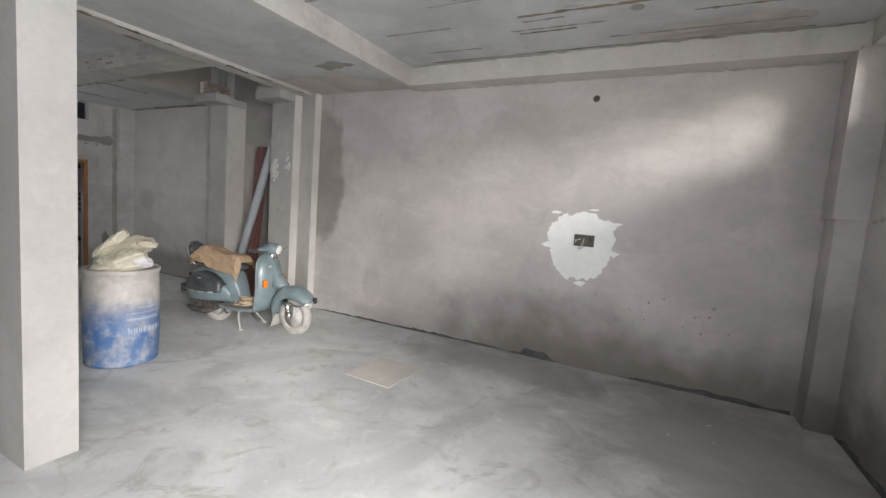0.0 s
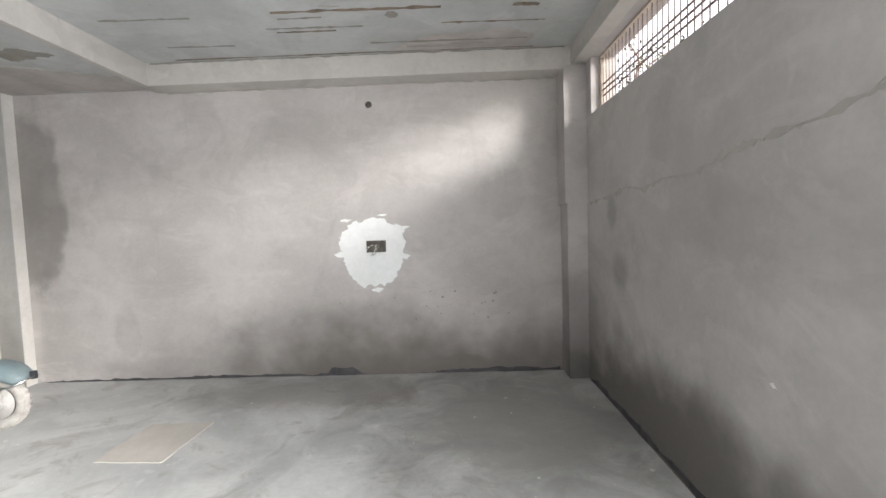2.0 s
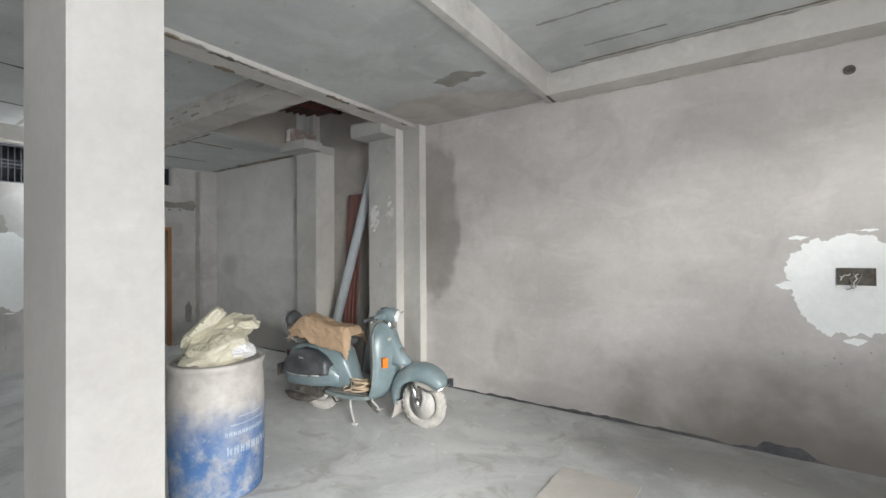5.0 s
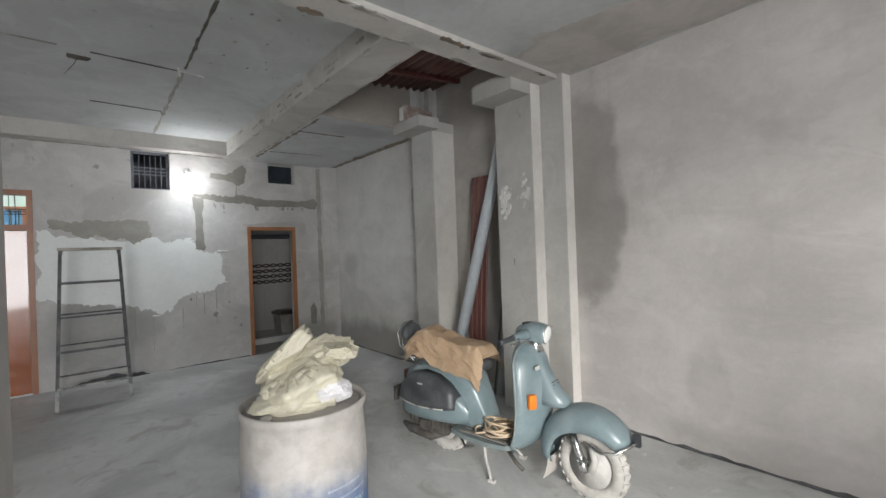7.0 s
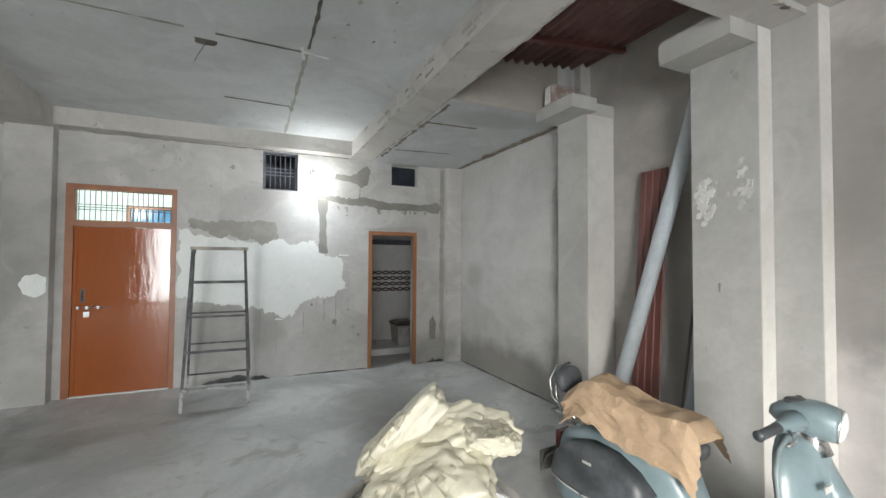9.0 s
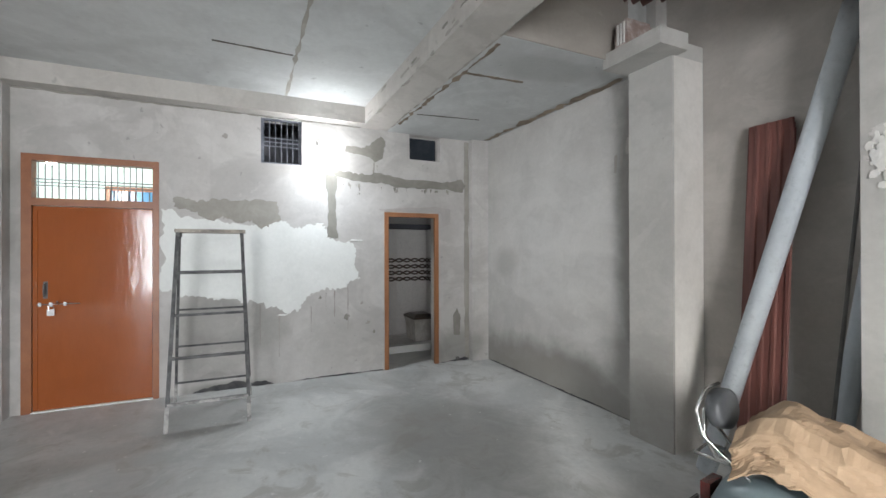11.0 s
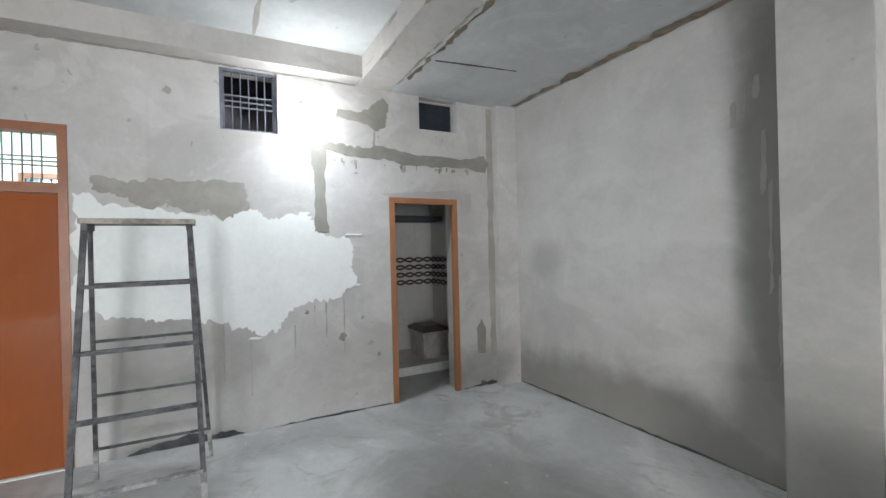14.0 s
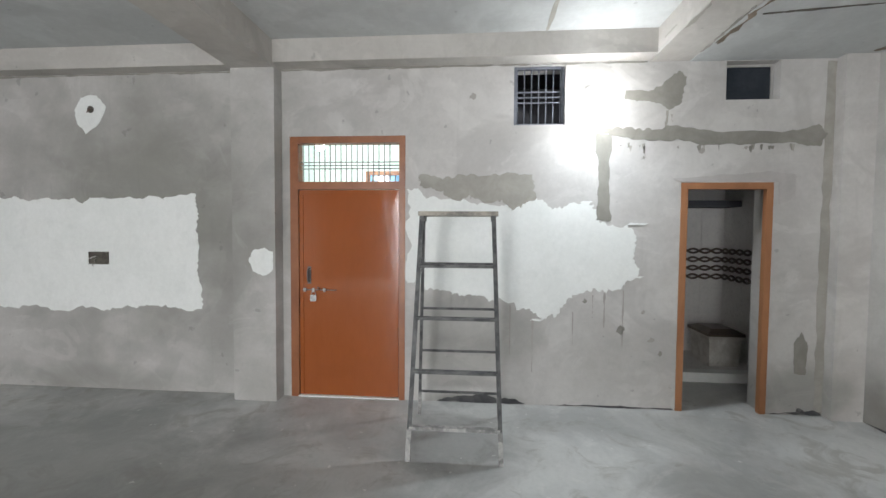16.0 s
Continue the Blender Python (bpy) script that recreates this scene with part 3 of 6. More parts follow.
for b in ((-0.0115, -0.004, y0 + 0.08, y0 + 0.115, 0.02, 1.92), (-0.0115, -0.004, y1 - 0.10, y1 - 0.06, 0.02, 1.92), (-0.0117, -0.004, y0 + 0.115, y1 - 0.10, 1.88, 1.92)):
    box(bm, *b)
part("edge_rail", bm, m_door, leaf, bevel=0.003)
bm = bmesh.new()
box(bm, -0.11, 0.02, y0 + 0.07, y1 - 0.05, 0.002, 0.012)
part("threshold", bm, m_putty_w, door, "pale cement threshold line")
for k in range(17):
    bm = bmesh.new()
    y = y0 + 0.10 + k * 0.051
    tube(bm, [(-0.06, y, 1.995), (-0.06, y, zt - 0.055)], 0.0044, 6)
    part("transom_bar", bm, m_bar, door, smooth=True)
for z in (2.125, 2.155, 2.185):
    bm = bmesh.new()
    tube(bm, [(-0.052, y0 + 0.07, z), (-0.052, y1 - 0.05, z)], 0.005, 6)
    part("transom_rail", bm, m_bar, door, smooth=True)
# pull handle, tower bolt and hasp with padlock
hy = y0 + 0.17
bm = bmesh.new()
tube(bm, [(-0.012, hy, 1.20), (0.03, hy, 1.19), (0.035, hy, 1.14), (0.03, hy, 1.09), (-0.012, hy, 1.08)], 0.008, 8)
box(bm, -0.012, -0.006, hy - 0.016, hy + 0.016, 1.06, 1.22)
part("pull_handle", bm, m_bar, leaf, "dark steel pull handle", smooth=False)
bm = bmesh.new()
tube(bm, [(0.004, hy - 0.06, 1.005), (0.004, hy + 0.26, 1.005)], 0.0055, 8)
for y in (hy - 0.035, hy + 0.045, hy + 0.15):
    box(bm, -0.006, 0.016, y - 0.012, y + 0.012, 0.987, 1.023)
tube(bm, [(0.004, hy + 0.10, 1.005), (0.04, hy + 0.10, 1.03)], 0.007, 8)
bolt = part("tower_bolt", bm, m_chrome, leaf, "steel sliding bolt")
bm = bmesh.new()
box(bm, 0.0, 0.025, hy + 0.02, hy + 0.075, 0.90, 0.96)
tube(bm, [(0.012, hy + 0.03, 0.955), (0.012, hy + 0.03, 0.985), (0.012, hy + 0.065, 0.985), (0.012, hy + 0.065, 0.955)], 0.004, 6)
part("padlock", bm, m_chrome, leaf, "small steel padlock", bevel=0.003)

# ---- washroom doorway, vents, window ----
frame_wc = thing("door_2", "open doorway with a bare wooden frame", "door frame", m=pose(WEST, 3.725, 0), kind="structure")
for nm, b in (("jamb", (-0.045, 0.010, -0.385, -0.33, 0, 1.985)), ("jamb", (-0.045, 0.010, 0.31, 0.36, 0, 1.985)), ("head", (-0.045, 0.0095, -0.33, 0.31, 1.93, 1.985))):
    bm = bmesh.new()
    box(bm, *b)
    part(nm, bm, m_wcframe, frame_wc, bevel=0.005)


m_palecream = mottled("pale_window_frame", (0.62, 0.55, 0.47), (0.5, 0.42, 0.35), 6, 40, 0.8, 0.2)


def barred(name, hole, x, n, rails, material, label, frame_material=None, r=0.006):
    u0, u1, z0, z1 = hole
    w = thing(name, label, "window", m=pose(x, (u0 + u1) / 2, z0), kind="structure")
    hu, hz = (u1 - u0) / 2, z1 - z0
    for k in range(n):
        bm = bmesh.new()
        y = -hu + (k + 0.5) * 2 * hu / n
        tube(bm, [(0, y, 0), (0, y, hz)], r, 6)
        part("bar", bm, material, w, smooth=True)
    for f in rails:
        bm = bmesh.new()
        box(bm, -0.004 + 0.008, 0.010, -hu, hu, f * hz - 0.006, f * hz + 0.006)
        part("rail", bm, material, w)
    if frame_material:
        bm = bmesh.new()
        for b in ((-0.02, 0.02, -hu, -hu + 0.025, 0, hz), (-0.02, 0.02, hu - 0.025, hu, 0, hz), (-0.02, 0.02, -hu + 0.025, hu - 0.025, 0, 0.02),
                  (-0.02, 0.02, -hu + 0.025, hu - 0.025, hz - 0.02, hz)):
            box(bm, *b)
        part("frame", bm, frame_material, w)
    return w


barred("window_1", WINDOW_HOLE, EAST + 0.10, 46, (0.30, 0.40, 0.50), m_rustbar, "long high window with rusty iron bars", m_palecream, 0.0038)
barred("window_2", VENT1, WEST - 0.06, 7, (0.40, 0.49, 0.58), m_ventbar, "small high vent window with iron bars", m_ventbar, 0.0055)
vent = thing("window_3", "small high vent with a dark dusty pane", "window", m=pose(WEST - 0.10, 3.895, 2.68), kind="structure")
bm = bmesh.new()
box(bm, -0.008, 0.0, -0.2, 0.2, 0.02, 0.31)
part("pane", bm, m_darkpane, vent)
bm = bmesh.new()
for b in ((-0.02, 0.012, -0.215, -0.195, 0, 0.32), (-0.02, 0.012, 0.195, 0.215, 0, 0.32), (-0.02, 0.0115, -0.195, 0.195, 0, 0.02), (-0.02, 0.0115, -0.195, 0.195, 0.30, 0.32)):
    box(bm, *b)
part("frame", bm, m_column, vent, "grey plastered reveal")

# ---- rooms behind the west wall ----
XB = WEST - T
block("back_room_walls", m_roomwall, "pale green painted room behind the door", "wall",
      (-11.9, -11.8, -2.2, 1.6, 0, 3.2), (-11.8, XB, 1.5, 1.6, 0, 3.2), (-11.8, XB, -2.2, -2.1, 0, 3.2))
block("back_room_ceiling", m_roomwall, "pale painted ceiling of the back room", "ceiling", (-11.9, XB, -2.2, 1.6, 3.2, 3.3))
block("store_walls", m_dark, "store room with its darkness painted into the plaster", "wall", (-10.9, -10.8, 1.6, 3.1, 0, 3.4), (-10.8, XB, 3.0, 3.1, 0, 3.4), (-10.9, XB, 1.6, 3.1, 3.4, 3.5))
block("washroom_walls", m_tile, "pale tiled washroom walls", "wall", (-10.75, -10.65, 3.1, 4.9, 0, 2.6), (-10.65, XB, 4.62, 4.72, 0, 2.6), (-10.65, XB, 3.1, 3.2, 0, 2.6))
block("washroom_ceiling", m_dark, "washroom ceiling with its dimness painted in near-black", "ceiling", (-10.75, XB, 3.1, 4.9, 2.35, 2.45))
block("vent_back", m_dark, "near-black walls behind the vent, darkness painted in", "wall", (-10.0, -9.9, 3.2, 4.6, 2.46, 3.5), (-9.9, XB, 3.2, 4.6, 3.4, 3.5))
# washroom tiles with a waved border, kerb and grey floor
for row in range(5):
    for col in range(5):
        bm = bmesh.new()
        box(bm, -10.648, -10.642, 3.215 + col * 0.285, 3.215 + col * 0.285 + 0.282, 0.1 + row * 0.45, 0.1 + row * 0.45 + 0.447)
        part("tile", bm, m_tile, bpy.data.objects["washroom_walls"])
for row in range(4):
    for side in (-1, 1):
        bm = bmesh.new()
        pts = [(-10.634, 3.21 + 1.4 * k / 60, 1.02 + row * 0.105 + side * 0.026 * math.sin(2 * math.pi * k / 12)) for k in range(61)]
        tube(bm, pts, 0.0135, 6)
        part("border_wave", bm, m_tileband, bpy.data.objects["washroom_walls"], "brown waved border tile line", smooth=True)
        bm = bmesh.new()
        pts = [(-10.65 + 1.45 * k / 60, 4.606, 1.02 + row * 0.105 + side * 0.026 * math.sin(2 * math.pi * k / 12)) for k in range(61)]
        tube(bm, pts, 0.0135, 6)
        part("border_wave", bm, m_tileband, bpy.data.objects["washroom_walls"], smooth=True)
block("washroom_kerb", m_putty_w, "low white kerb across the washroom floor", "kerb", (-9.85, -9.72, 3.2, 4.62, 0.0, 0.10), bevel=0.008)
block("washroom_platform", m_tile, "raised tiled washroom floor", "floor", (-10.65, -9.85, 3.2, 4.62, 0.0, 0.085))
# conduit down the back wall and the dark ledge above
rail = thing("wall_conduit", "grey plastic conduit down the washroom wall", "pipe", m=pose(-10.63, 3.72, 0.085))
bm = bmesh.new()
tube(bm, [(0, 0, 0), (0, 0, 1.80)], 0.022, 10)
part("conduit", bm, m_mortar_pale, rail, smooth=True)
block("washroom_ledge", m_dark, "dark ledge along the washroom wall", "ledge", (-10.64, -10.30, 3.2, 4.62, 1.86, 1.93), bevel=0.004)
# tub in the washroom corner
m_boxwhite = mottled("stained_white_plastic", (0.72, 0.70, 0.66), (0.48, 0.45, 0.41), 5, 30, 0.6, 0.1)
crate = thing("storage_tub", "stained white plastic tub with a brown lid", "tub", m=pose(-10.2, 4.32, 0.085))
bm = bmesh.new()
loft(bm, [[Vector((sx * a, sy * a * 0.8, z)) for sx, sy in ((-1, -1), (1, -1), (1, 1), (-1, 1))] for a, z in ((0.19, 0.0), (0.215, 0.30), (0.23, 0.31), (0.23, 0.34))])
part("body", bm, m_boxwhite, crate, bevel=0.01)
bm = bmesh.new()
loft(bm, [[Vector((sx * a, sy * a * 0.8, z)) for sx, sy in ((-1, -1), (1, -1), (1, 1), (-1, 1))] for a, z in ((0.24, 0.34), (0.24, 0.37), (0.15, 0.41))])
part("lid", bm, m_tileband, crate, "brown lid", bevel=0.008)
plank = thing("floor_slat", "pale slat lying on the washroom floor", "slat", m=pose(-10.2, 3.75, 0.087, 0, 0, 62))
bm = bmesh.new()
box(bm, -0.03, 0.03, -0.25, 0.25, 0, 0.02)
part("board", bm, m_putty_w, plank, bevel=0.003)

# back room: a window with blue panes, wall grooves, tube light
m_bluepane = mottled("blue_glass_pane", (0.10, 0.30, 0.55), (0.06, 0.22, 0.42), 2, 20, 0.2, 0.0)
inner = thing("window_4", "brown framed window with blue panes and bars", "window", m=pose(-11.785, 0.27, 1.86), kind="structure")
bm = bmesh.new()
for b in ((0, 0.06, -0.42, -0.36, 0, 0.62), (0, 0.06, 0.36, 0.42, 0, 0.62), (0, 0.059, -0.36, 0.36, 0.56, 0.62), (0, 0.059, -0.36, 0.36, 0.0, 0.05)):
    box(bm, *b)
part("frame", bm, m_frame, inner, bevel=0.004)
bm = bmesh.new()
box(bm, 0.01, 0.02, -0.36, 0.36, 0.05, 0.56)
part("pane", bm, m_bluepane, inner)
for k in range(8):
    bm = bmesh.new()
    y = -0.315 + k * 0.09
    tube(bm, [(0.045, y, 0.05), (0.045, y, 0.56)], 0.007, 6)
    part("bar", bm, m_bar, inner, smooth=True)
for k in range(13):
    bm = bmesh.new()
    box(bm, -11.80, -11.79, -2.0 + k * 0.2, -2.0 + k * 0.2 + 0.185, 0.1, 3.15)
    part("panel", bm, m_roomwall, bpy.data.objects["back_room_walls"])

m_glow, gn, gl, gb = shader("lit_lamp_glass", 0.4)
gb.inputs["Emission Color"].default_value, gb.inputs["Emission Strength"].default_value = (0.96, 0.98, 1.0, 1), 58.0
m_lampbase = mottled("white_lamp_plastic", (0.8, 0.8, 0.78), (0.72, 0.72, 0.7), 5, 30, 0.4, 0.05)


def bulb_thing(name, m, label):
    b = thing(name, label, "lamp", m=m)
    bm = bmesh.new()
    lathe(bm, [(0.045, 0.0), (0.045, 0.015), (0.022, 0.02), (0.022, 0.09), (0.026, 0.095), (0.03, 0.14), (0.034, 0.165)], 20)
    part("holder", bm, m_lampbase, b, "white batten lamp holder", smooth=True)
    bm = bmesh.new()
    lathe(bm, [(0.034, 0.165), (0.044, 0.18), (0.048, 0.20), (0.046, 0.225), (0.034, 0.245), (0.012, 0.255)], 20)
    g = part("bulb", bm, m_glow, b, "lit white bulb", smooth=True)
    g.visible_shadow = False
    return b


bulb_thing("wall_lamp", pose(WEST + 0.03, 2.55, 2.76, 0, 118, 0), "lit bulb in a batten holder on the wall")
bulb_thing("back_room_lamp", pose(-10.1, -0.27, 2.75, 180, 0, 0), "lit bulb hanging in the back room")
bm = bmesh.new()
tube(bm, [(-10.1, -0.27, 2.74), (-10.1, -0.27, 3.2)], 0.004, 6)
part("flex", bm, m_bar, bpy.data.objects["back_room_lamp"]).matrix_parent_inverse = bpy.data.objects["back_room_lamp"].matrix_world.inverted()

# ---- outside, seen through the high window ----
block("ground", m_ground, "dusty street ground outside", "ground", (1.92, 400, -400, 400, -0.12, -0.02), (-400, 1.92, -400, SOUTH - T, -0.12, -0.021),
      (-400, 1.92, 5.4, 400, -0.12, -0.022), (-400, -12.2, SOUTH - T, 5.4, -0.12, -0.023))
house = thing("house", "pale rendered house across the lane", "house", m=pose(15.0, 2.0, 0), kind="structure")
bm = bmesh.new()
pierced(bm, "x", 0, 0.3, (-7, 8), (-0.1, 4.6), ((-3.2, -2.0, 2.6, 3.9), (0.6, 1.8, 2.6, 3.9), (4.0, 5.2, 2.6, 3.9)))
box(bm, -0.25, 0.0, -7.1, 8.1, 4.6, 4.75)
part("wall", bm, m_outside, house)
for y in (-2.6, 1.2, 4.6):
    bm = bmesh.new()
    box(bm, 0.14, 0.18, y - 0.6, y + 0.6, 2.6, 3.9)
    w = part("window", bm, m_darkpane, house)
    bm = bmesh.new()
    for b in ((0.08, 0.14, y - 0.6, y - 0.52, 2.6, 3.9), (0.08, 0.14, y + 0.52, y + 0.6, 2.6, 3.9), (0.08, 0.14, y - 0.04, y + 0.04, 2.6, 3.9)):
        box(bm, *b)
    part("window_frame", bm, m_rustbar, w)

# bare tree across the lane
m_bark = mottled("pale_dry_bark", (0.42, 0.31, 0.22), (0.3, 0.22, 0.15), 6, 30, 0.9, 0.4)
m_leaf = mottled("dry_leaf", (0.12, 0.11, 0.05), (0.07, 0.075, 0.03), 6, 30, 0.8, 0.0)
tree = thing("tree", "half-bare tree with pale bark across the lane", "tree", m=pose(4.6, 12.2, -0.02))
rnd = random.Random(12)
twigs = []
bm_t, bm_l = bmesh.new(), bmesh.new()
tube(bm_t, [(0, 0, 0), (0.05, 0.02, 1.2), (-0.03, 0.05, 2.6), (0.04, 0.0, 3.6)], [0.2, 0.16, 0.13, 0.10], 10)


def limb(a, d, length, r, level):
    pts, p, d = [Vector(a)], Vector(a), Vector(d).normalized()
    for k in range(4):
        d = (d + Vector((rnd.uniform(-0.35, 0.35), rnd.uniform(-0.35, 0.35), rnd.uniform(-0.1, 0.3)))).normalized()
        p = p + d * length / 4
        pts.append(p)
    tube(bm_t, pts, [r, r * 0.85, r * 0.7, r * 0.55, r * 0.35], 6)
    if level < 2:
        for k in range(3):
            limb(pts[rnd.choice((2, 3, 4))], d + Vector((rnd.uniform(-1, 1), rnd.uniform(-1, 1), rnd.uniform(-0.2, 0.6))), length * 0.62, r * 0.5, level + 1)
    else:
        twigs.append(pts[-1])
        twigs.append(pts[2])


for k in range(7):
    t = k * 0.9
    limb((0, 0, 2.4 + 0.2 * k), (math.cos(t), math.sin(t), 0.6), 1.9, 0.07, 0)
for p in twigs:
    for k in range(9):
        c = p + Vector((rnd.gauss(0, 0.16), rnd.gauss(0, 0.16), rnd.gauss(0, 0.13)))
        a, b = Vector((rnd.uniform(-1, 1), rnd.uniform(-1, 1), rnd.uniform(-1, 1))) * 0.05, Vector((rnd.uniform(-1, 1), rnd.uniform(-1, 1), rnd.uniform(-1, 1))) * 0.03
        bm_l.faces.new([bm_l.verts.new(q) for q in (c - a, c + b, c + a, c - b)])
part("trunk", bm_t, m_bark, tree, smooth=True)
tagged(part("crown", bm_l, m_leaf, tree), kind="stuff")

# ---- skim coats, repairs, grooves ----
m_flake = mottled("flaking_lime", (0.68, 0.665, 0.64), (0.54, 0.525, 0.5), 12, 50, 0.9, 0.3)
skim("putty_patch_north", m_putty, "white putty patch round a socket box", "wall patch", "y", NORTH,
     [(-0.80, 1.42), (-0.70, 1.58), (-0.42, 1.655), (-0.17, 1.57), (-0.10, 1.53), (-0.13, 1.46), (-0.14, 1.20), (-0.22, 1.02), (-0.34, 0.93), (-0.57, 0.93), (-0.71, 1.10)], 0.034, 20, 3, toward=-1)
skim("putty_patch_west", m_putty_w, "broad white putty patch with ragged edges", "wall patch", "x", WEST,
     [(0.97, 1.94), (1.25, 1.84), (1.75, 1.79), (2.05, 1.88), (2.22, 1.78), (2.62, 1.80), (2.66, 1.65), (2.95, 1.58), (3.0, 1.20), (2.86, 1.06), (2.5, 1.02), (2.3, 0.80), (2.15, 0.80), (1.85, 0.93), (1.6, 0.97), (1.35, 1.02), (0.97, 1.08)], 0.05, 20, 8)
skim("putty_patch_south_west", m_putty_w, "broad white putty patch round a switch box", "wall patch", "x", WEST,
     [(-3.4, 1.86), (-2.6, 1.84), (-1.9, 1.84), (-1.05, 1.89), (-1.02, 1.4), (-1.0, 0.80), (-1.6, 0.82), (-2.4, 0.76), (-3.4, 0.80)], 0.035, 26, 5)
skim("putty_spot_south_west", m_putty_w, "white putty spot round a cable hole", "wall patch", "x", WEST,
     [(-2.25, 2.68), (-2.18, 2.81), (-2.02, 2.82), (-1.93, 2.72), (-1.98, 2.58), (-2.14, 2.46), (-2.22, 2.55)], 0.015, 8, 6)
skim("putty_spot_pilaster", m_putty_w, "small white putty spot", "wall patch", "x", -8.80,
     [(-0.45, 1.28), (-0.40, 1.38), (-0.30, 1.40), (-0.22, 1.36), (-0.22, 1.20), (-0.30, 1.15), (-0.41, 1.18)], 0.012, 8, 7)
skim("mortar_patch", m_mortar_pale, "grey mortar repair above the putty", "wall patch", "x", WEST + 0.002,
     [(1.08, 2.05), (1.5, 2.04), (2.08, 2.06), (2.12, 1.86), (1.98, 1.76), (1.75, 1.82), (1.35, 1.85), (1.12, 1.95)], 0.045, 16, 11)
skim("mortar_channel_level", m_mortar, "filled cable channel in the wall", "wall patch", "x", WEST,
     [(2.62, 2.44), (2.80, 2.47), (2.95, 2.44), (3.1, 2.44), (3.3, 2.47), (3.6, 2.42), (4.2, 2.42), (4.42, 2.47), (4.5, 2.39), (4.44, 2.285), (4.2, 2.318), (3.7, 2.315), (3.2, 2.335), (2.75, 2.39)], 0.022, 10, 12, 0.004)
skim("mortar_channel_upright", m_mortar, "filled cable channel in the wall", "wall patch", "x", WEST,
     [(2.60, 2.44), (2.75, 2.395), (2.74, 1.9), (2.76, 1.66), (2.63, 1.66), (2.65, 2.0)], 0.018, 12, 13, 0.0035)
skim("mortar_channel_upper", m_mortar, "filled cable channel beside the lamp", "wall patch", "x", WEST,
     [(2.85, 2.78), (3.05, 2.76), (3.20, 2.86), (3.30, 2.93), (3.36, 2.88), (3.33, 2.66), (3.22, 2.60), (3.14, 2.66), (3.0, 2.68), (2.85, 2.70)], 0.02, 10, 14)
skim("mortar_mark", m_mortar, "small mortar repair near the corner", "wall patch", "x", WEST,
     [(4.30, 0.62), (4.36, 0.72), (4.41, 0.60), (4.40, 0.35), (4.31, 0.36)], 0.012, 8, 15)
skim("plaster_halo", m_wall_e, "thicker plaster above the washroom frame", "wall patch", "x", WEST,
     [(3.27, 2.02), (4.05, 2.08), (4.26, 2.05), (4.27, 1.85), (4.14, 1.80), (4.13, 1.99), (3.36, 1.99)], 0.014, 10, 16, 0.003)
# near-black uneven strips along the wall feet
skim("broken_base_west", m_foot_dark, "broken plaster at the wall foot", "wall patch", "x", WEST,
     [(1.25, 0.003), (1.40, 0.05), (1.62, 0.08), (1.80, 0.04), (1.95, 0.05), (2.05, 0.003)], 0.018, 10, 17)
skim("broken_base_north", m_foot_dark, "broken plaster at the wall foot", "wall patch", "y", NORTH,
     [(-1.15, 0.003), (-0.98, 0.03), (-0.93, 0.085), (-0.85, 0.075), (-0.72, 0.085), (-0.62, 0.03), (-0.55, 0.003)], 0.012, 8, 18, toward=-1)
skim("broken_base_corner", m_foot_dark, "near-black joint along the wall foot", "wall patch", "y", NORTH,
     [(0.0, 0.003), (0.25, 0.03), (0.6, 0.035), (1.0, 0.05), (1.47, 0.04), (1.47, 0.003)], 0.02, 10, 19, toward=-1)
skim("broken_base_left", m_foot_dark, "dark joint at the wall foot", "wall patch", "y", NORTH,
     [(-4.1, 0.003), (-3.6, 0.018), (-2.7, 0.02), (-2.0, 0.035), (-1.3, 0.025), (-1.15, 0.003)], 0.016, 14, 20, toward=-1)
skim("broken_base_east", m_foot_dark, "near-black joint along the wall foot", "wall patch", "x", EAST,
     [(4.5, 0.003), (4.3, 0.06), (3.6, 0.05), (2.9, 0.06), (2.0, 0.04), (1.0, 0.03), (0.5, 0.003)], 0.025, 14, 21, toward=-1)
skim("broken_base_bay", m_foot_dark, "dark joint at the wall foot", "wall patch", "y", 4.80,
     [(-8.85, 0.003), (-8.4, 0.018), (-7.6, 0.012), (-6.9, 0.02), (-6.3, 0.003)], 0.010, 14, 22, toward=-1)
skim("broken_base_bay_west", m_foot_dark, "dark joint at the wall foot", "wall patch", "x", WEST,
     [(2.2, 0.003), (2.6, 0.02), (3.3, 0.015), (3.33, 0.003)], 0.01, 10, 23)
skim("broken_base_corner_west", m_foot_dark, "dark joint at the wall foot", "wall patch", "x", WEST,
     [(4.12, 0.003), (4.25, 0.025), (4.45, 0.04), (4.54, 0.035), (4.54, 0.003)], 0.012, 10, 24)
rnd = random.Random(31)
for k in range(34):
    x = rnd.choice((rnd.gauss(-4.70, 0.045), rnd.gauss(-4.47, 0.03)))
    z, r = rnd.gauss(1.98, 0.075), rnd.uniform(0.006, 0.022)
    x = min(max(x, -4.78), -4.40)
    skim("lime_splash", m_flake, "flaking white lime splash", "wall patch", "y", 4.52, [(x - r, z - r), (x - r * 0.5, z + r * 1.2), (x + r, z + r * 0.7), (x + r * 0.7, z - r)], r * 1.3, 8, 300 + k, 0.0012 + 0.00012 * k, -1)

# ceiling grooves and marks
def groove(name, material, label, z, a, b, wide, rough=0.01, seed=0, steps=24):
    a, b = Vector(a), Vector(b)
    side = Vector((-(b - a).y, (b - a).x)).normalized() * wide / 2
    skim(name, material, label, "ceiling mark", "z", z, [a + side, b + side, b - side, a - side], rough, steps, seed, 0.004, -1)


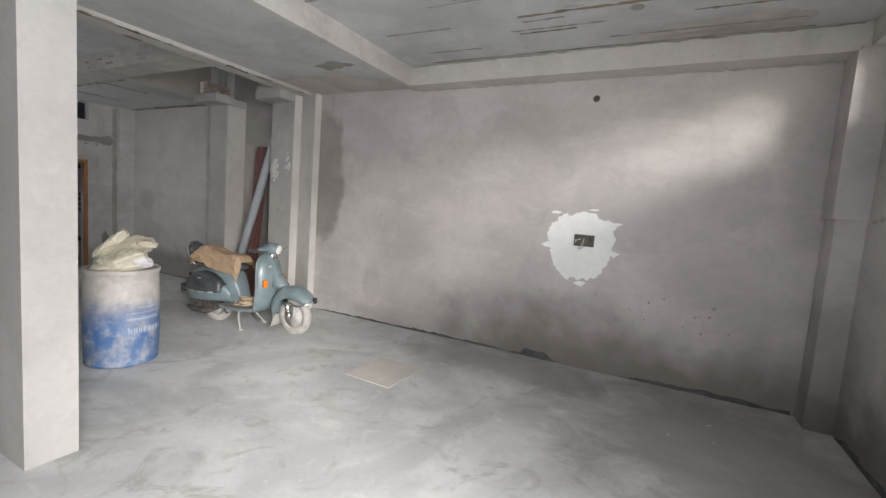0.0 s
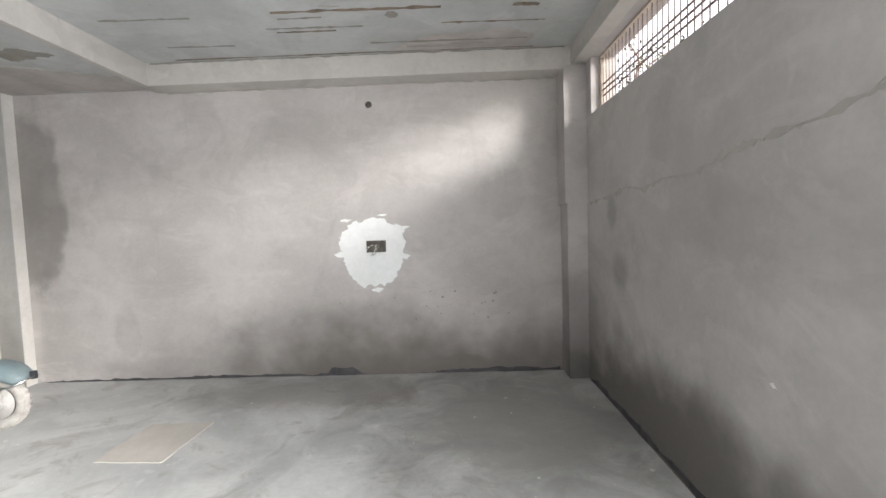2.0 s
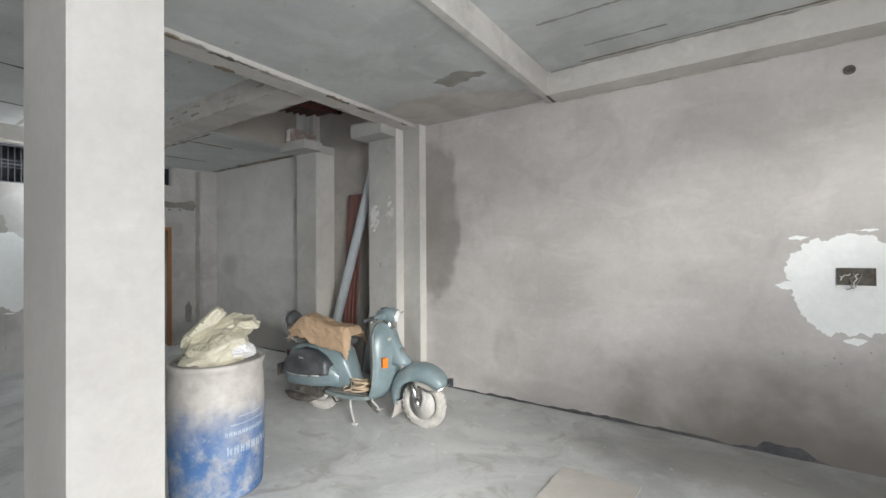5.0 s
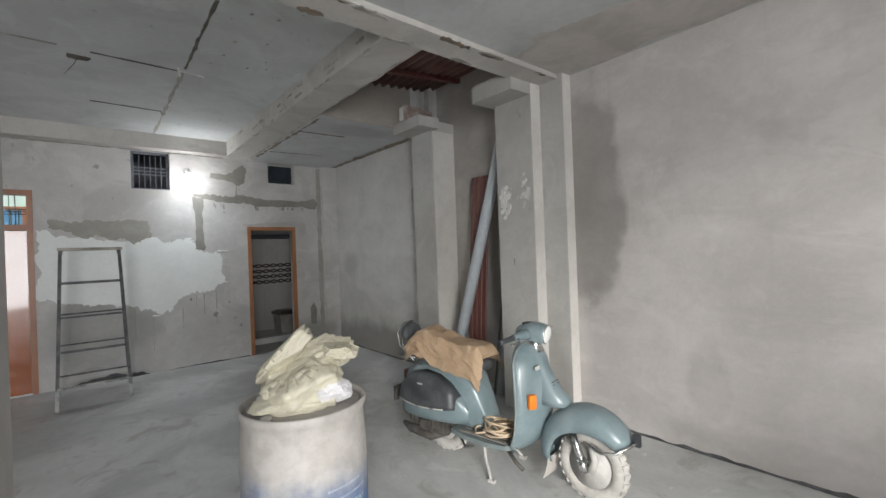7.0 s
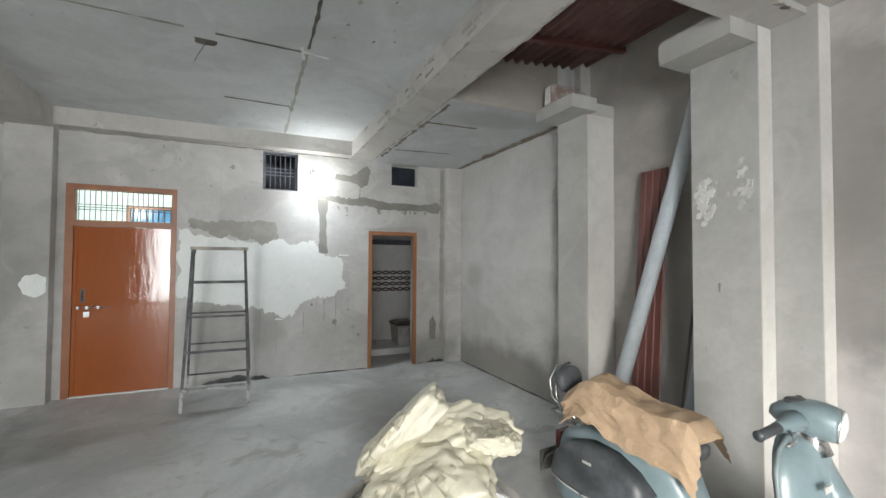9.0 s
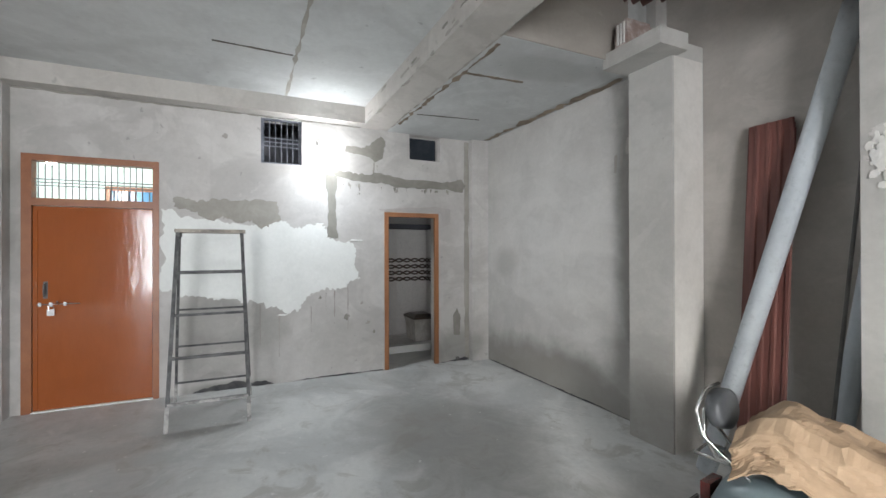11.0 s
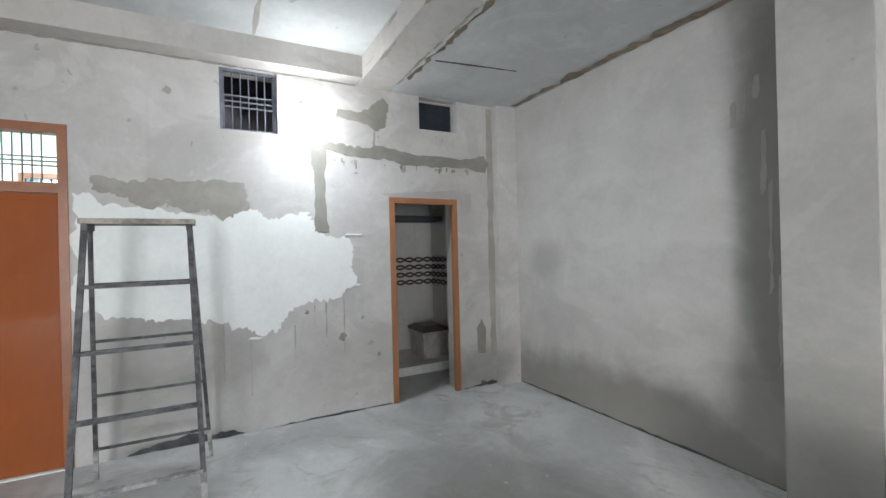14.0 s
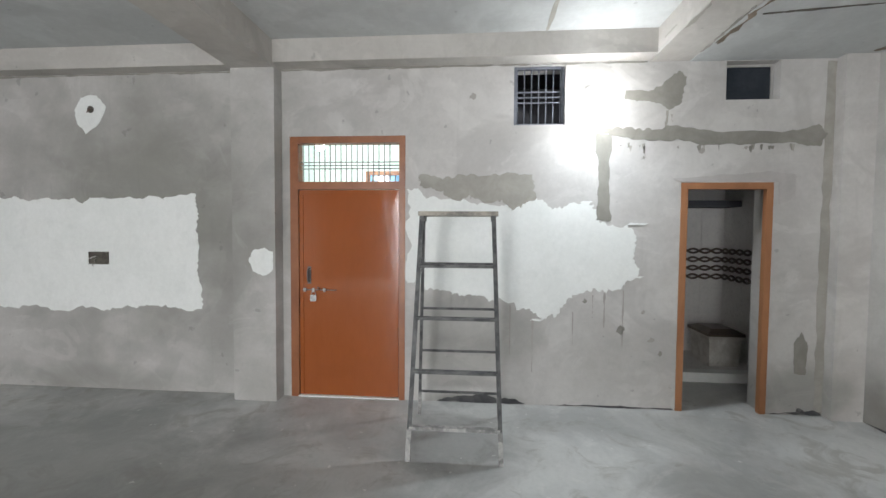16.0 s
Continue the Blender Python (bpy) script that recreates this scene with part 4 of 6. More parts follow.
ZC = 3.215
groove("conduit_groove", m_crack, "open conduit groove in the slab", ZC, (-5.0, 2.14), (-6.30, 2.15), 0.024, 0.012, 41)
groove("conduit_groove", m_mortar_pale, "filled conduit groove in the slab", ZC, (-6.4, 2.15), (-8.75, 2.16), 0.024, 0.02, 42)
groove("conduit_groove", m_crack, "open conduit groove in the slab", ZC, (-6.35, 1.50), (-6.37, 2.10), 0.022, 0.006, 43)
groove("conduit_groove", m_crack, "open conduit groove in the slab", ZC, (-7.68, 1.50), (-7.70, 2.13), 0.02, 0.006, 44)
groove("conduit_groove", m_mortar, "filled conduit groove in the slab", ZC, (-6.30, 0.6), (-6.33, 1.30), 0.02, 0.01, 45)
groove("lime_mark", m_white, "white lime smear on the slab", ZC - 0.002, (-6.36, 2.12), (-6.40, 2.32), 0.02, 0.01, 46)
groove("lime_mark", m_white, "white lime smear on the slab", ZC - 0.002, (-6.30, 2.10), (-6.50, 2.14), 0.02, 0.01, 47)
skim("fan_hole", m_crack, "broken hole round a fan hook", "ceiling mark", "z", ZC, [(-6.56, 1.36), (-6.56, 1.48), (-6.48, 1.50), (-6.47, 1.35)], 0.02, 8, 48, 0.004, -1)
bm = bmesh.new()
tube(bm, [(-6.52, 1.42, 3.22), (-6.54, 1.40, 3.17), (-6.60, 1.36, 3.13), (-6.70, 1.33, 3.12)], 0.003, 5)
tagged(part("ceiling_wire", bm, m_bar, None, smooth=True), "thin wire hanging from the slab hole", "wire")
# plank marks of the shuttering in the front bay
for k, (y, x0, x1, w) in enumerate(((3.69, -0.95, 0.35, 0.03), (3.70, -2.3, -1.6, 0.02), (3.95, -1.1, -0.3, 0.018), (3.97, 0.35, 1.2, 0.012), (4.22, -2.1, -1.5, 0.015), (4.30, -0.3, 1.1, 0.02), (3.72, 0.9, 1.1, 0.03), (3.3, -1.6, 0.6, 0.012), (2.9, -0.4, 1.0, 0.014), (4.5, -2.2, 1.2, 0.012))):
    groove("shuttering_ridge", m_mortar if k % 3 else m_brown_gap, "rough shuttering board ridge in the slab", ZC, (x0, y), (x1, y + 0.02), w, 0.02, 60 + k)
skim("ceiling_disc", m_mortar, "round filled ceiling box", "ceiling mark", "z", ZC, [(-0.04 + 0.055 * math.cos(a), 3.80 + 0.055 * math.sin(a)) for a in (0, 1.05, 2.1, 3.14, 4.19, 5.24)], 0.004, 4, 75, 0.004, -1)
# low slab and beam chips
rnd = random.Random(21)
for k in range(34):
    y = rnd.uniform(0.6, 4.5)
    x = rnd.choice((-4.195, -4.20, -4.40)) + rnd.uniform(-0.015, 0.01)
    a, w = rnd.uniform(0.03, 0.13), rnd.uniform(0.008, 0.03)
    skim("beam_chip", (m_crack, m_mortar, m_brown_gap, m_wet)[k % 4], "broken plaster along the beam edge", "ceiling mark", "z", 2.995,
         [(x - w, y - a), (x + w * 0.5, y - a * 0.7), (x + w, y + a * 0.4), (x - w * 0.4, y + a)], 0.022, 6, 80 + k, 0.002 + 0.00025 * k, -1)
for k in range(26):
    x, y = rnd.uniform(-2.3, 1.3), rnd.uniform(1.2, 4.45)
    a = rnd.uniform(0.06, 0.35)
    groove("shuttering_ridge", (m_mortar, m_wet, m_brown_gap)[k % 3], "rough shuttering board ridge in the slab", ZC - 0.0003 * k, (x - a, y), (x + a, y + rnd.uniform(-0.02, 0.02)), rnd.uniform(0.006, 0.016), 0.012, 130 + k, 10)
skim("slab_stain", m_slabstain, "damp patch on the slab by the beam", "ceiling mark", "z", ZC, [(0.25, 4.20), (0.9, 4.12), (1.15, 4.25), (1.1, 4.53), (0.2, 4.53), (-0.2, 4.45)], 0.05, 10, 171, 0.002, -1)
skim("slab_pink_stain", m_slabstain, "stained rough strip of the low slab", "ceiling mark", "z", 3.035, [(-4.15, 4.1), (-3.8, 3.95), (-3.2, 4.1), (-2.7, 4.35), (-2.65, 4.75), (-4.15, 4.75)], 0.06, 12, 174, 0.0025, -1)
skim("slab_scar", m_mortar, "rough scar in the low slab", "ceiling mark", "z", 3.035, [(-3.30, 3.75), (-2.95, 3.70), (-2.80, 3.85), (-3.2, 3.95)], 0.05, 10, 90, 0.004, -1)
# brown joints of the bay slab
groove("slab_joint", m_brown_gap, "brown open joint beside the beam", 3.005, (-8.6, 3.41), (-6.4, 3.42), 0.03, 0.035, 95, 40)
groove("slab_joint", m_brown_gap, "brown open joint along the wall", 3.005, (-8.8, 4.74), (-6.5, 4.75), 0.07, 0.06, 96, 40)
groove("slab_joint", m_brown_gap, "open joint in the bay slab", 3.005, (-6.95, 3.45), (-6.92, 4.0), 0.03, 0.01, 97)
groove("slab_joint", m_crack, "thin crack in the bay slab", 3.005, (-8.15, 3.47), (-8.05, 4.2), 0.012, 0.01, 98)

# socket boxes let into the walls
def socket_box(name, label, m, wires):
    """A metal conduit box; its opening faces the local -y."""
    b = thing(name, label, "socket box", m=m)
    bm = bmesh.new()
    for q in ((-0.10, 0.10, -0.012, -0.006, -0.06, 0.06), (-0.10, -0.092, -0.018, -0.0125, -0.06, 0.06), (0.092, 0.10, -0.018, -0.0125, -0.06, 0.06),
              (-0.092, 0.092, -0.018, -0.0125, 0.052, 0.06), (-0.092, 0.092, -0.018, -0.0125, -0.06, -0.052)):
        box(bm, *q)
    part("box", bm, m_crack, b, "dusty grey metal box")
    rnd = random.Random(len(name))
    for k in range(wires):
        bm = bmesh.new()
        pts = [Vector((-0.03 + 0.02 * k, -0.012, 0.02))]
        for s in range(7):
            pts.append(pts[-1] + Vector((rnd.uniform(-0.035, 0.012), rnd.uniform(-0.008, 0.002), rnd.uniform(-0.03, 0.005))))
        tube(bm, pts, 0.0035, 5)
        part("wire", bm, m_mortar if k % 2 else m_white, b, smooth=True)
    return b


socket_box("socket_box", "open metal socket box with loose wires in the wall", pose(-0.41, NORTH, 1.355), 4)
socket_box("switch_box", "open metal switch box in the putty", pose(WEST, -2.03, 1.275, 0, 0, 90), 2)
for nm, m in (("cable_hole", pose(-0.43, NORTH, 2.80)), ("cable_outlet", pose(WEST, -2.08, 2.69, 0, 0, 90))):
    b = thing(nm, "round cable outlet with a wire stub", "cable outlet", m=m)
    bm = bmesh.new()
    lathe(bm, [(0.0, -0.002), (0.032, -0.002), (0.034, -0.008), (0.026, -0.012), (0.02, -0.004)], 14, "Y")
    part("pipe_end", bm, m_crack, b, smooth=True)
    bm = bmesh.new()
    tube(bm, [(0, -0.004, 0), (0.004, -0.03, -0.01), (-0.004, -0.045, -0.04)], 0.004, 6)
    part("wire", bm, m_rustbar, b, smooth=True)
# pock marks under the socket
rnd = random.Random(4)
bm = bmesh.new()
for k in range(26):
    x, z, r = rnd.uniform(-0.9, 0.95), rnd.uniform(0.55, 0.9), rnd.uniform(0.006, 0.015)
    lathe(bm, [(r, 0.001), (r * 0.8, -0.003), (r * 0.3, -0.0035)], 6, "Y", Matrix.Translation((x, NORTH, z)))
tagged(part("pock_marks", bm, m_mortar), "small dark nail pocks in the plaster", "wall marks", "", "stuff")

# seam where the lower plaster coat of the east wall ends
skim("plaster_seam", m_wet, "ragged seam between two plaster coats", "wall patch", "x", EAST,
     [(4.45, 1.715), (4.1, 1.745), (3.9, 1.74), (3.6, 1.80), (3.3, 1.76), (3.0, 1.81), (2.7, 1.80), (2.4, 1.87), (1.9, 1.90), (1.5, 1.97), (1.5, 1.962), (1.9, 1.885), (2.4, 1.855), (2.7, 1.782), (3.0, 1.797), (3.3, 1.742), (3.6, 1.790), (3.9, 1.732), (4.1, 1.736), (4.45, 1.705)], 0.03, 16, 33, 0.0025, -1)

# drips, scrapes and smudges
rnd = random.Random(77)
for k, (y, z0, z1) in enumerate(((2.72, 0.72, 1.02), (2.88, 0.55, 1.05), (2.45, 0.55, 0.85), (1.9, 0.45, 0.9), (2.1, 0.3, 0.78), (2.62, 0.8, 1.0))):
    skim("mortar_drip", m_wet, "thin grey drip under the putty", "wall patch", "x", WEST, [(y - 0.006, z1), (y + 0.007, z1), (y + 0.004, z0), (y - 0.003, z0)], 0.008, 8, 200 + k, 0.002)
for k, (y, z, r) in enumerate(((2.86, 0.70, 0.04), (3.12, 0.62, 0.03), (2.55, 0.95, 0.02), (3.05, 0.86, 0.02), (3.02, 2.20, 0.02), (3.5, 2.26, 0.025), (2.9, 2.3, 0.018), (3.85, 2.28, 0.02), (3.2, 0.5, 0.02), (1.55, 2.75, 0.03))):
    skim("mortar_spot", m_wet if k % 2 else m_mortar, "small mortar spot on the plaster", "wall patch", "x", WEST, [(y - r, z - r * 0.6), (y, z + r), (y + r, z + r * 0.2), (y + r * 0.4, z - r)], r * 0.5, 6, 220 + k, 0.002)
for k, (x, z, h) in enumerate(((-6.55, 2.35, 0.10), (-6.62, 2.28, 0.08), (-6.48, 2.42, 0.07), (-6.42, 1.5, 0.35), (-6.38, 1.0, 0.3), (-6.45, 1.95, 0.2))):
    skim("wall_smudge", m_wet, "dark scrape on the bay wall", "wall patch", "y", 4.80, [(x - 0.012, z - h), (x + 0.012, z - h * 0.8), (x + 0.02, z + h), (x - 0.004, z + h * 0.9)], 0.014, 8, 240 + k, 0.002, -1)
# fringe of drips under the filled channel and slivers at the putty's edges
rnd = random.Random(52)
for k in range(26):
    y = rnd.uniform(2.78, 4.40)
    h, w = rnd.uniform(0.012, 0.06), rnd.uniform(0.006, 0.016)
    z = 2.335 - rnd.uniform(0.0, 0.05)
    skim("mortar_drip", m_mortar if k % 3 else m_mortar_pale, "short grey drip under the filled channel", "wall patch", "x", WEST,
         [(y - w, z), (y + w, z + 0.006), (y + w * 0.5, z - h), (y - w * 0.3, z - h * 0.9)], 0.006, 5, 400 + k, 0.002)
for k in range(7):
    y, z = 3.22 + 0.018 * rnd.uniform(-2, 2), 2.60 - 0.03 * k
    skim("mortar_drip", m_mortar_pale, "thin grey drip beside the lamp", "wall patch", "x", WEST, [(y - 0.01, z), (y + 0.012, z), (y + 0.006, z - 0.07), (y - 0.004, z - 0.05)], 0.008, 5, 430 + k, 0.002)
for k, (y0, y1, z, h) in enumerate(((2.90, 3.07, 1.625, 0.014), (2.92, 3.05, 1.16, 0.02), (2.50, 2.60, 1.81, 0.02), (2.08, 2.2, 0.765, 0.02))):
    skim("putty_sliver", m_putty_w, "thin sliver of putty at the patch's edge", "wall patch", "x", WEST + 0.0028, [(y0, z), (y0 + 0.02, z + h), (y1, z + h * 0.7), (y1 - 0.03, z - h * 0.4)], 0.012, 8, 440 + k, 0.003)
for k, (x, z, h) in enumerate(((-0.72, 1.63, 0.02), (-0.36, 1.675, 0.014), (-0.12, 1.545, 0.014), (-0.12, 1.24, 0.03), (-0.42, 0.90, 0.03), (-0.80, 1.28, 0.03))):
    skim("putty_sliver", m_putty, "thin sliver of putty at the patch's edge", "wall patch", "y", NORTH - 0.0005, [(x - 0.06, z), (x, z + h), (x + 0.07, z + h * 0.5), (x + 0.02, z - h)], 0.012, 8, 460 + k, 0.0032, -1)
# grey strip beside the narrow pilaster, and grime lines that also paint the shadow under the beams
skim("corner_strip", m_mortar_pale, "darker grey strip beside the corner pilaster", "wall patch", "x", WEST, [(4.475, 0.02), (4.47, 1.5), (4.475, 2.98), (4.545, 2.98), (4.545, 0.02)], 0.012, 20, 480, 0.002)
skim("beam_shadow_line", m_mortar, "grime line with painted shadow under the beam", "wall patch", "x", WEST, [(-0.19, 3.018), (3.04, 3.018), (3.04, 3.004), (1.4, 3.008), (-0.19, 3.002)], 0.01, 40, 481, 0.002)
skim("beam_shadow_line", m_mortar, "grime line with painted shadow under the beam", "wall patch", "x", WEST, [(-3.5, 3.018), (-0.61, 3.018), (-0.61, 3.0), (-2.0, 3.005), (-3.5, 3.0)], 0.01, 40, 482, 0.002)
skim("beam_shadow_line", m_mortar_pale, "grime line with painted shadow under the beam", "wall patch", "y", NORTH, [(-2.5, 2.999), (1.45, 2.999), (1.45, 2.985), (-0.5, 2.992), (-2.5, 2.986)], 0.012, 40, 483, 0.002, -1)
skim("ceiling_joint", m_mortar, "dark joint between the beam and the slab", "ceiling mark", "y", 4.55, [(-2.5, 3.214), (1.5, 3.214), (1.5, 3.20), (-0.5, 3.206), (-2.5, 3.198)], 0.012, 40, 484, 0.002, -1)
# chipped and dirty edges of the deep beam and of the bay slab
rnd = random.Random(64)
for k in range(30):
    x = rnd.uniform(-8.6, -4.6)
    y = rnd.choice((3.060, 3.370, 3.368, 3.372)) + rnd.uniform(-0.008, 0.008)
    a, w = rnd.uniform(0.03, 0.20), rnd.uniform(0.003, 0.011)
    skim("beam_chip", (m_mortar_pale, m_wet, m_mortar, m_mortar_pale, m_wet)[k % 5], "broken plaster along the beam edge", "ceiling mark", "z", 3.01,
         [(x - a, y - w), (x + a, y - w * 0.6), (x + a * 0.8, y + w), (x - a * 0.7, y + w * 0.7)], 0.016, 7, 500 + k, 0.002 + 0.00015 * k, -1)
for k in range(22):
    z, a, w = rnd.uniform(3.015, 3.19), rnd.uniform(0.02, 0.12), rnd.uniform(0.004, 0.014)
    x = rnd.uniform(-8.6, -4.6)
    skim("beam_scrape", (m_wet, m_mortar_pale, m_mortar)[k % 3], "rough scrape on the beam's side", "wall patch", "y", 3.05, [(x - a, z - w), (x + a, z - w), (x + a * 0.8, z + w), (x - a, z + w * 0.6)], 0.012, 6, 560 + k, 0.0015 + 0.0001 * k, -1)
for k in range(16):
    x, y = rnd.uniform(-6.1, -4.7), rnd.uniform(2.2, 2.95)
    r = rnd.uniform(0.005, 0.013)
    skim("slab_pock", m_mortar if k % 2 else m_mortar_pale, "small dark pock in the slab", "ceiling mark", "z", 3.215, [(x - r * 1.6, y - r), (x + r, y - r * 0.6), (x + r * 1.4, y + r), (x - r, y + r)], r * 0.8, 5, 590 + k, 0.0015 + 0.0001 * k, -1)
for k in range(40):
    near = k % 4
    x, z = (rnd.gauss(-4.71, 0.03), rnd.gauss(1.97, 0.075)) if near else (rnd.gauss(-4.46, 0.022), rnd.gauss(2.03, 0.045))
    w, h = rnd.uniform(0.005, 0.022), rnd.uniform(0.008, 0.034)
    x = min(max(x, -4.76), -4.41)
    skim("lime_splash", m_white, "flaking white lime splash", "wall patch", "y", 4.52, [(x - w, z - h), (x - w * 0.4, z + h), (x + w, z + h * 0.7), (x + w * 0.6, z - h)], 0.018, 7, 620 + k, 0.006 + 0.0001 * k, -1)
skim("wall_nick", m_mortar, "small dark nick in the plaster", "wall patch", "y", 4.52, [(-4.625, 1.42), (-4.61, 1.42), (-4.612, 1.36), (-4.622, 1.365)], 0.004, 4, 640, 0.0015, -1)

stub = thing("pipe_stub", "dark drain pipe stub at the wall foot", "pipe", m=pose(WEST, 4.36, 0.04))
bm = bmesh.new()
lathe(bm, [(0.022, -0.02), (0.022, 0.035), (0.017, 0.036), (0.016, -0.01)], 14, "X")
part("pipe_end", bm, m_bar, stub, smooth=True)

# ---- barrel with a cement sack on top ----
def drum_plastic():
    m, n, l, b = shader("dusty_blue_drum_plastic", 0.5)
    v = coords(n, l)
    blue = blend(n, l, span(n, l, noise_tex(n, l, v, 3.0, 5), 0.3, 0.7), (0.045, 0.12, 0.29), (0.09, 0.19, 0.39))
    dust = blend(n, l, span(n, l, noise_tex(n, l, v, 12.0, 6), 0.3, 0.7), (0.41, 0.385, 0.355), (0.52, 0.495, 0.465))
    sep = n.new("ShaderNodeSeparateXYZ")
    l.new(v, sep.inputs[0])
    splash = arith(n, l, "ADD", sep.outputs["Z"], arith(n, l, "MULTIPLY", arith(n, l, "SUBTRACT", noise_tex(n, l, v, 3.2, 8, 0.65), 0.5), 0.75))
    thick = span(n, l, splash, 0.26, 0.66)
    thin = span(n, l, noise_tex(n, l, v, 7.0, 6, 0.7), 0.40, 0.70, 0.0, 0.75)
    l.new(blend(n, l, arith(n, l, "MAXIMUM", thick, thin), blue, dust), b.inputs["Base Color"])
    bump(n, l, b, noise_tex(n, l, v, 30, 5), 0.2, 0.003)
    return m


m_drum = drum_plastic()
m_stencil = mottled("worn_stencil_paint", (0.50, 0.55, 0.62), (0.34, 0.40, 0.50), 14, 50, 0.7, 0.1)
m_lid = mottled("dusty_lid", (0.46, 0.43, 0.40), (0.37, 0.345, 0.32), 3, 40, 0.85, 0.2)
barrel = thing("barrel", "blue plastic drum caked with cement dust", "barrel", m=pose(-3.95, 2.21, 0.0, 0, 0, 0))
bm = bmesh.new()
lathe(bm, [(0.255, 0.0), (0.272, 0.008), (0.277, 0.03), (0.270, 0.05), (0.279, 0.07), (0.285, 0.28), (0.288, 0.30), (0.285, 0.32), (0.286, 0.55), (0.289, 0.57), (0.286, 0.59),
           (0.281, 0.74), (0.276, 0.79), (0.282, 0.81), (0.289, 0.825), (0.289, 0.845), (0.284, 0.852), (0.276, 0.850), (0.270, 0.835), (0.268, 0.80)], 56)
body = part("drum_body", bm, m_drum, barrel, smooth=True)
bm = bmesh.new()
lathe(bm, [(0.266, 0.800), (0.266, 0.826), (0.25, 0.832), (0.12, 0.835), (0.0005, 0.835)], 48)
part("drum_lid", bm, m_lid, barrel, "dusty brown-grey lid", smooth=True)
# stencilled lines, unreadable: bars of their size
rnd = random.Random(11)
for z, h, a0, a1, lo, hi in ((0.52, 0.012, -4, 30, 0.8, 2.5), (0.475, 0.012, -14, 38, 0.8, 3.0), (0.415, 0.030, -20, 36, 2.6, 4.2), (0.30, 0.055, -18, 44, 4.0, 6.5)):
    a = a0
    bm = bmesh.new()
    while a < a1:
        w = rnd.uniform(lo, hi)
        for c0, c1 in ((0.0, 0.35), (0.6, 1.0)):
            ring = []
            for zz in (z, z + h * rnd.uniform(0.75, 1.0)):
                ring.append([Vector((0.2885 * math.cos(radians(a + w * f)), 0.2885 * math.sin(radians(a + w * f)), zz)) for f in (c0, (c0 + c1) / 2, c1)])
            loft(bm, ring, closed=False)
        q = [Vector((0.2886 * math.cos(radians(a + w * f)), 0.2886 * math.sin(radians(a + w * f)), zz)) for zz, f in ((z + h * 0.42, 0), (z + h * 0.42, 1), (z + h * 0.6, 1), (z + h * 0.6, 0))]
        bm.faces.new([bm.verts.new(p) for p in q])
        a += w + lo * 0.6
    part("stencil_line", bm, m_stencil, body, "worn white stencilled line")

m_sack = mottled("yellow_woven_sack", (0.675, 0.64, 0.51), (0.56, 0.525, 0.41), 7, 60, 0.5, 0.3, 0.006)
m_print = mottled("grey_sack_print", (0.49, 0.455, 0.34), (0.38, 0.35, 0.26), 6, 60, 0.7, 0.0)
m_bag = mottled("thin_white_plastic", (0.80, 0.79, 0.80), (0.68, 0.66, 0.68), 5, 50, 0.35, 0.3)


def crumpled(m, rx, ry, rz, amp, seed, flat=0.55, freq=2.7, planes=20):
    """A function that gives a point of a folded bag's skin for a turn and a rise, both 0 to 1: flat facets that meet in sharp creases."""
    r = random.Random(int(seed * 100))
    cuts = []
    for k in range(planes):
        n = Vector((r.gauss(0, 1), r.gauss(0, 1), r.gauss(0, 1))).normalized()
        cuts.append((n, r.uniform(1.0 - amp, 1.0)))

    def surf(u, v, lift=0.0):
        a, b = 2 * math.pi * u, math.pi * (v - 0.5)
        d = Vector((math.cos(b) * math.cos(a), math.cos(b) * math.sin(a), math.sin(b)))
        box_r = 1.0 / max(abs(d.x), abs(d.y), abs(d.z), 0.62)
        rad = min([box_r] + [h / max(d.dot(n), 0.05) for n, h in cuts])
        q = d * freq + Vector((seed, seed * 1.7, 0))
        rad *= 1 + 0.16 * (abs(noise.noise(q * 0.7)) - 0.25) + 0.11 * (abs(noise.noise(q * 1.6)) - 0.25) + 0.022 * (abs(noise.noise(q * 3.6)) - 0.25) + 0.006 * (abs(noise.noise(q * 8)) - 0.25)
        return m @ (Vector((d.x * rx * rad, d.y * ry * rad, d.z * rz * rad)) * 1.08 + d * lift)
    return surf


def skin(bm, surf, nu=104, nv=56):
    rows = [[surf(i / nu, 0.012 + 0.976 * j / nv) for i in range(nu)] for j in range(nv + 1)]
    loft(bm, rows)


def print_bars(bm, surf, u0, u1, v0, v1, n, rndm):
    """Unreadable printing: a head line with upright strokes of uneven width under it."""
    def strip(a, b, c, d, k=8):
        rows = [[surf(a + (b - a) * i / k, w, 0.005) for i in range(k + 1)] for w in (c, (c + d) / 2, d)]
        loft(bm, rows, closed=False)
    strip(u0, u1, v1 - (v1 - v0) * 0.11, v1, 20)
    for k in range(n):
        a = u0 + (u1 - u0) * (k + rndm.uniform(0.05, 0.2)) / n
        w = (u1 - u0) / n * rndm.uniform(0.12, 0.22)
        strip(a, a + w, v0 + (v1 - v0) * rndm.uniform(0, 0.2), v1)
        if k % 3 != 1:
            strip(a + w, a + (u1 - u0) / n * 0.78, v0 + (v1 - v0) * 0.4, v0 + (v1 - v0) * 0.58, 4)


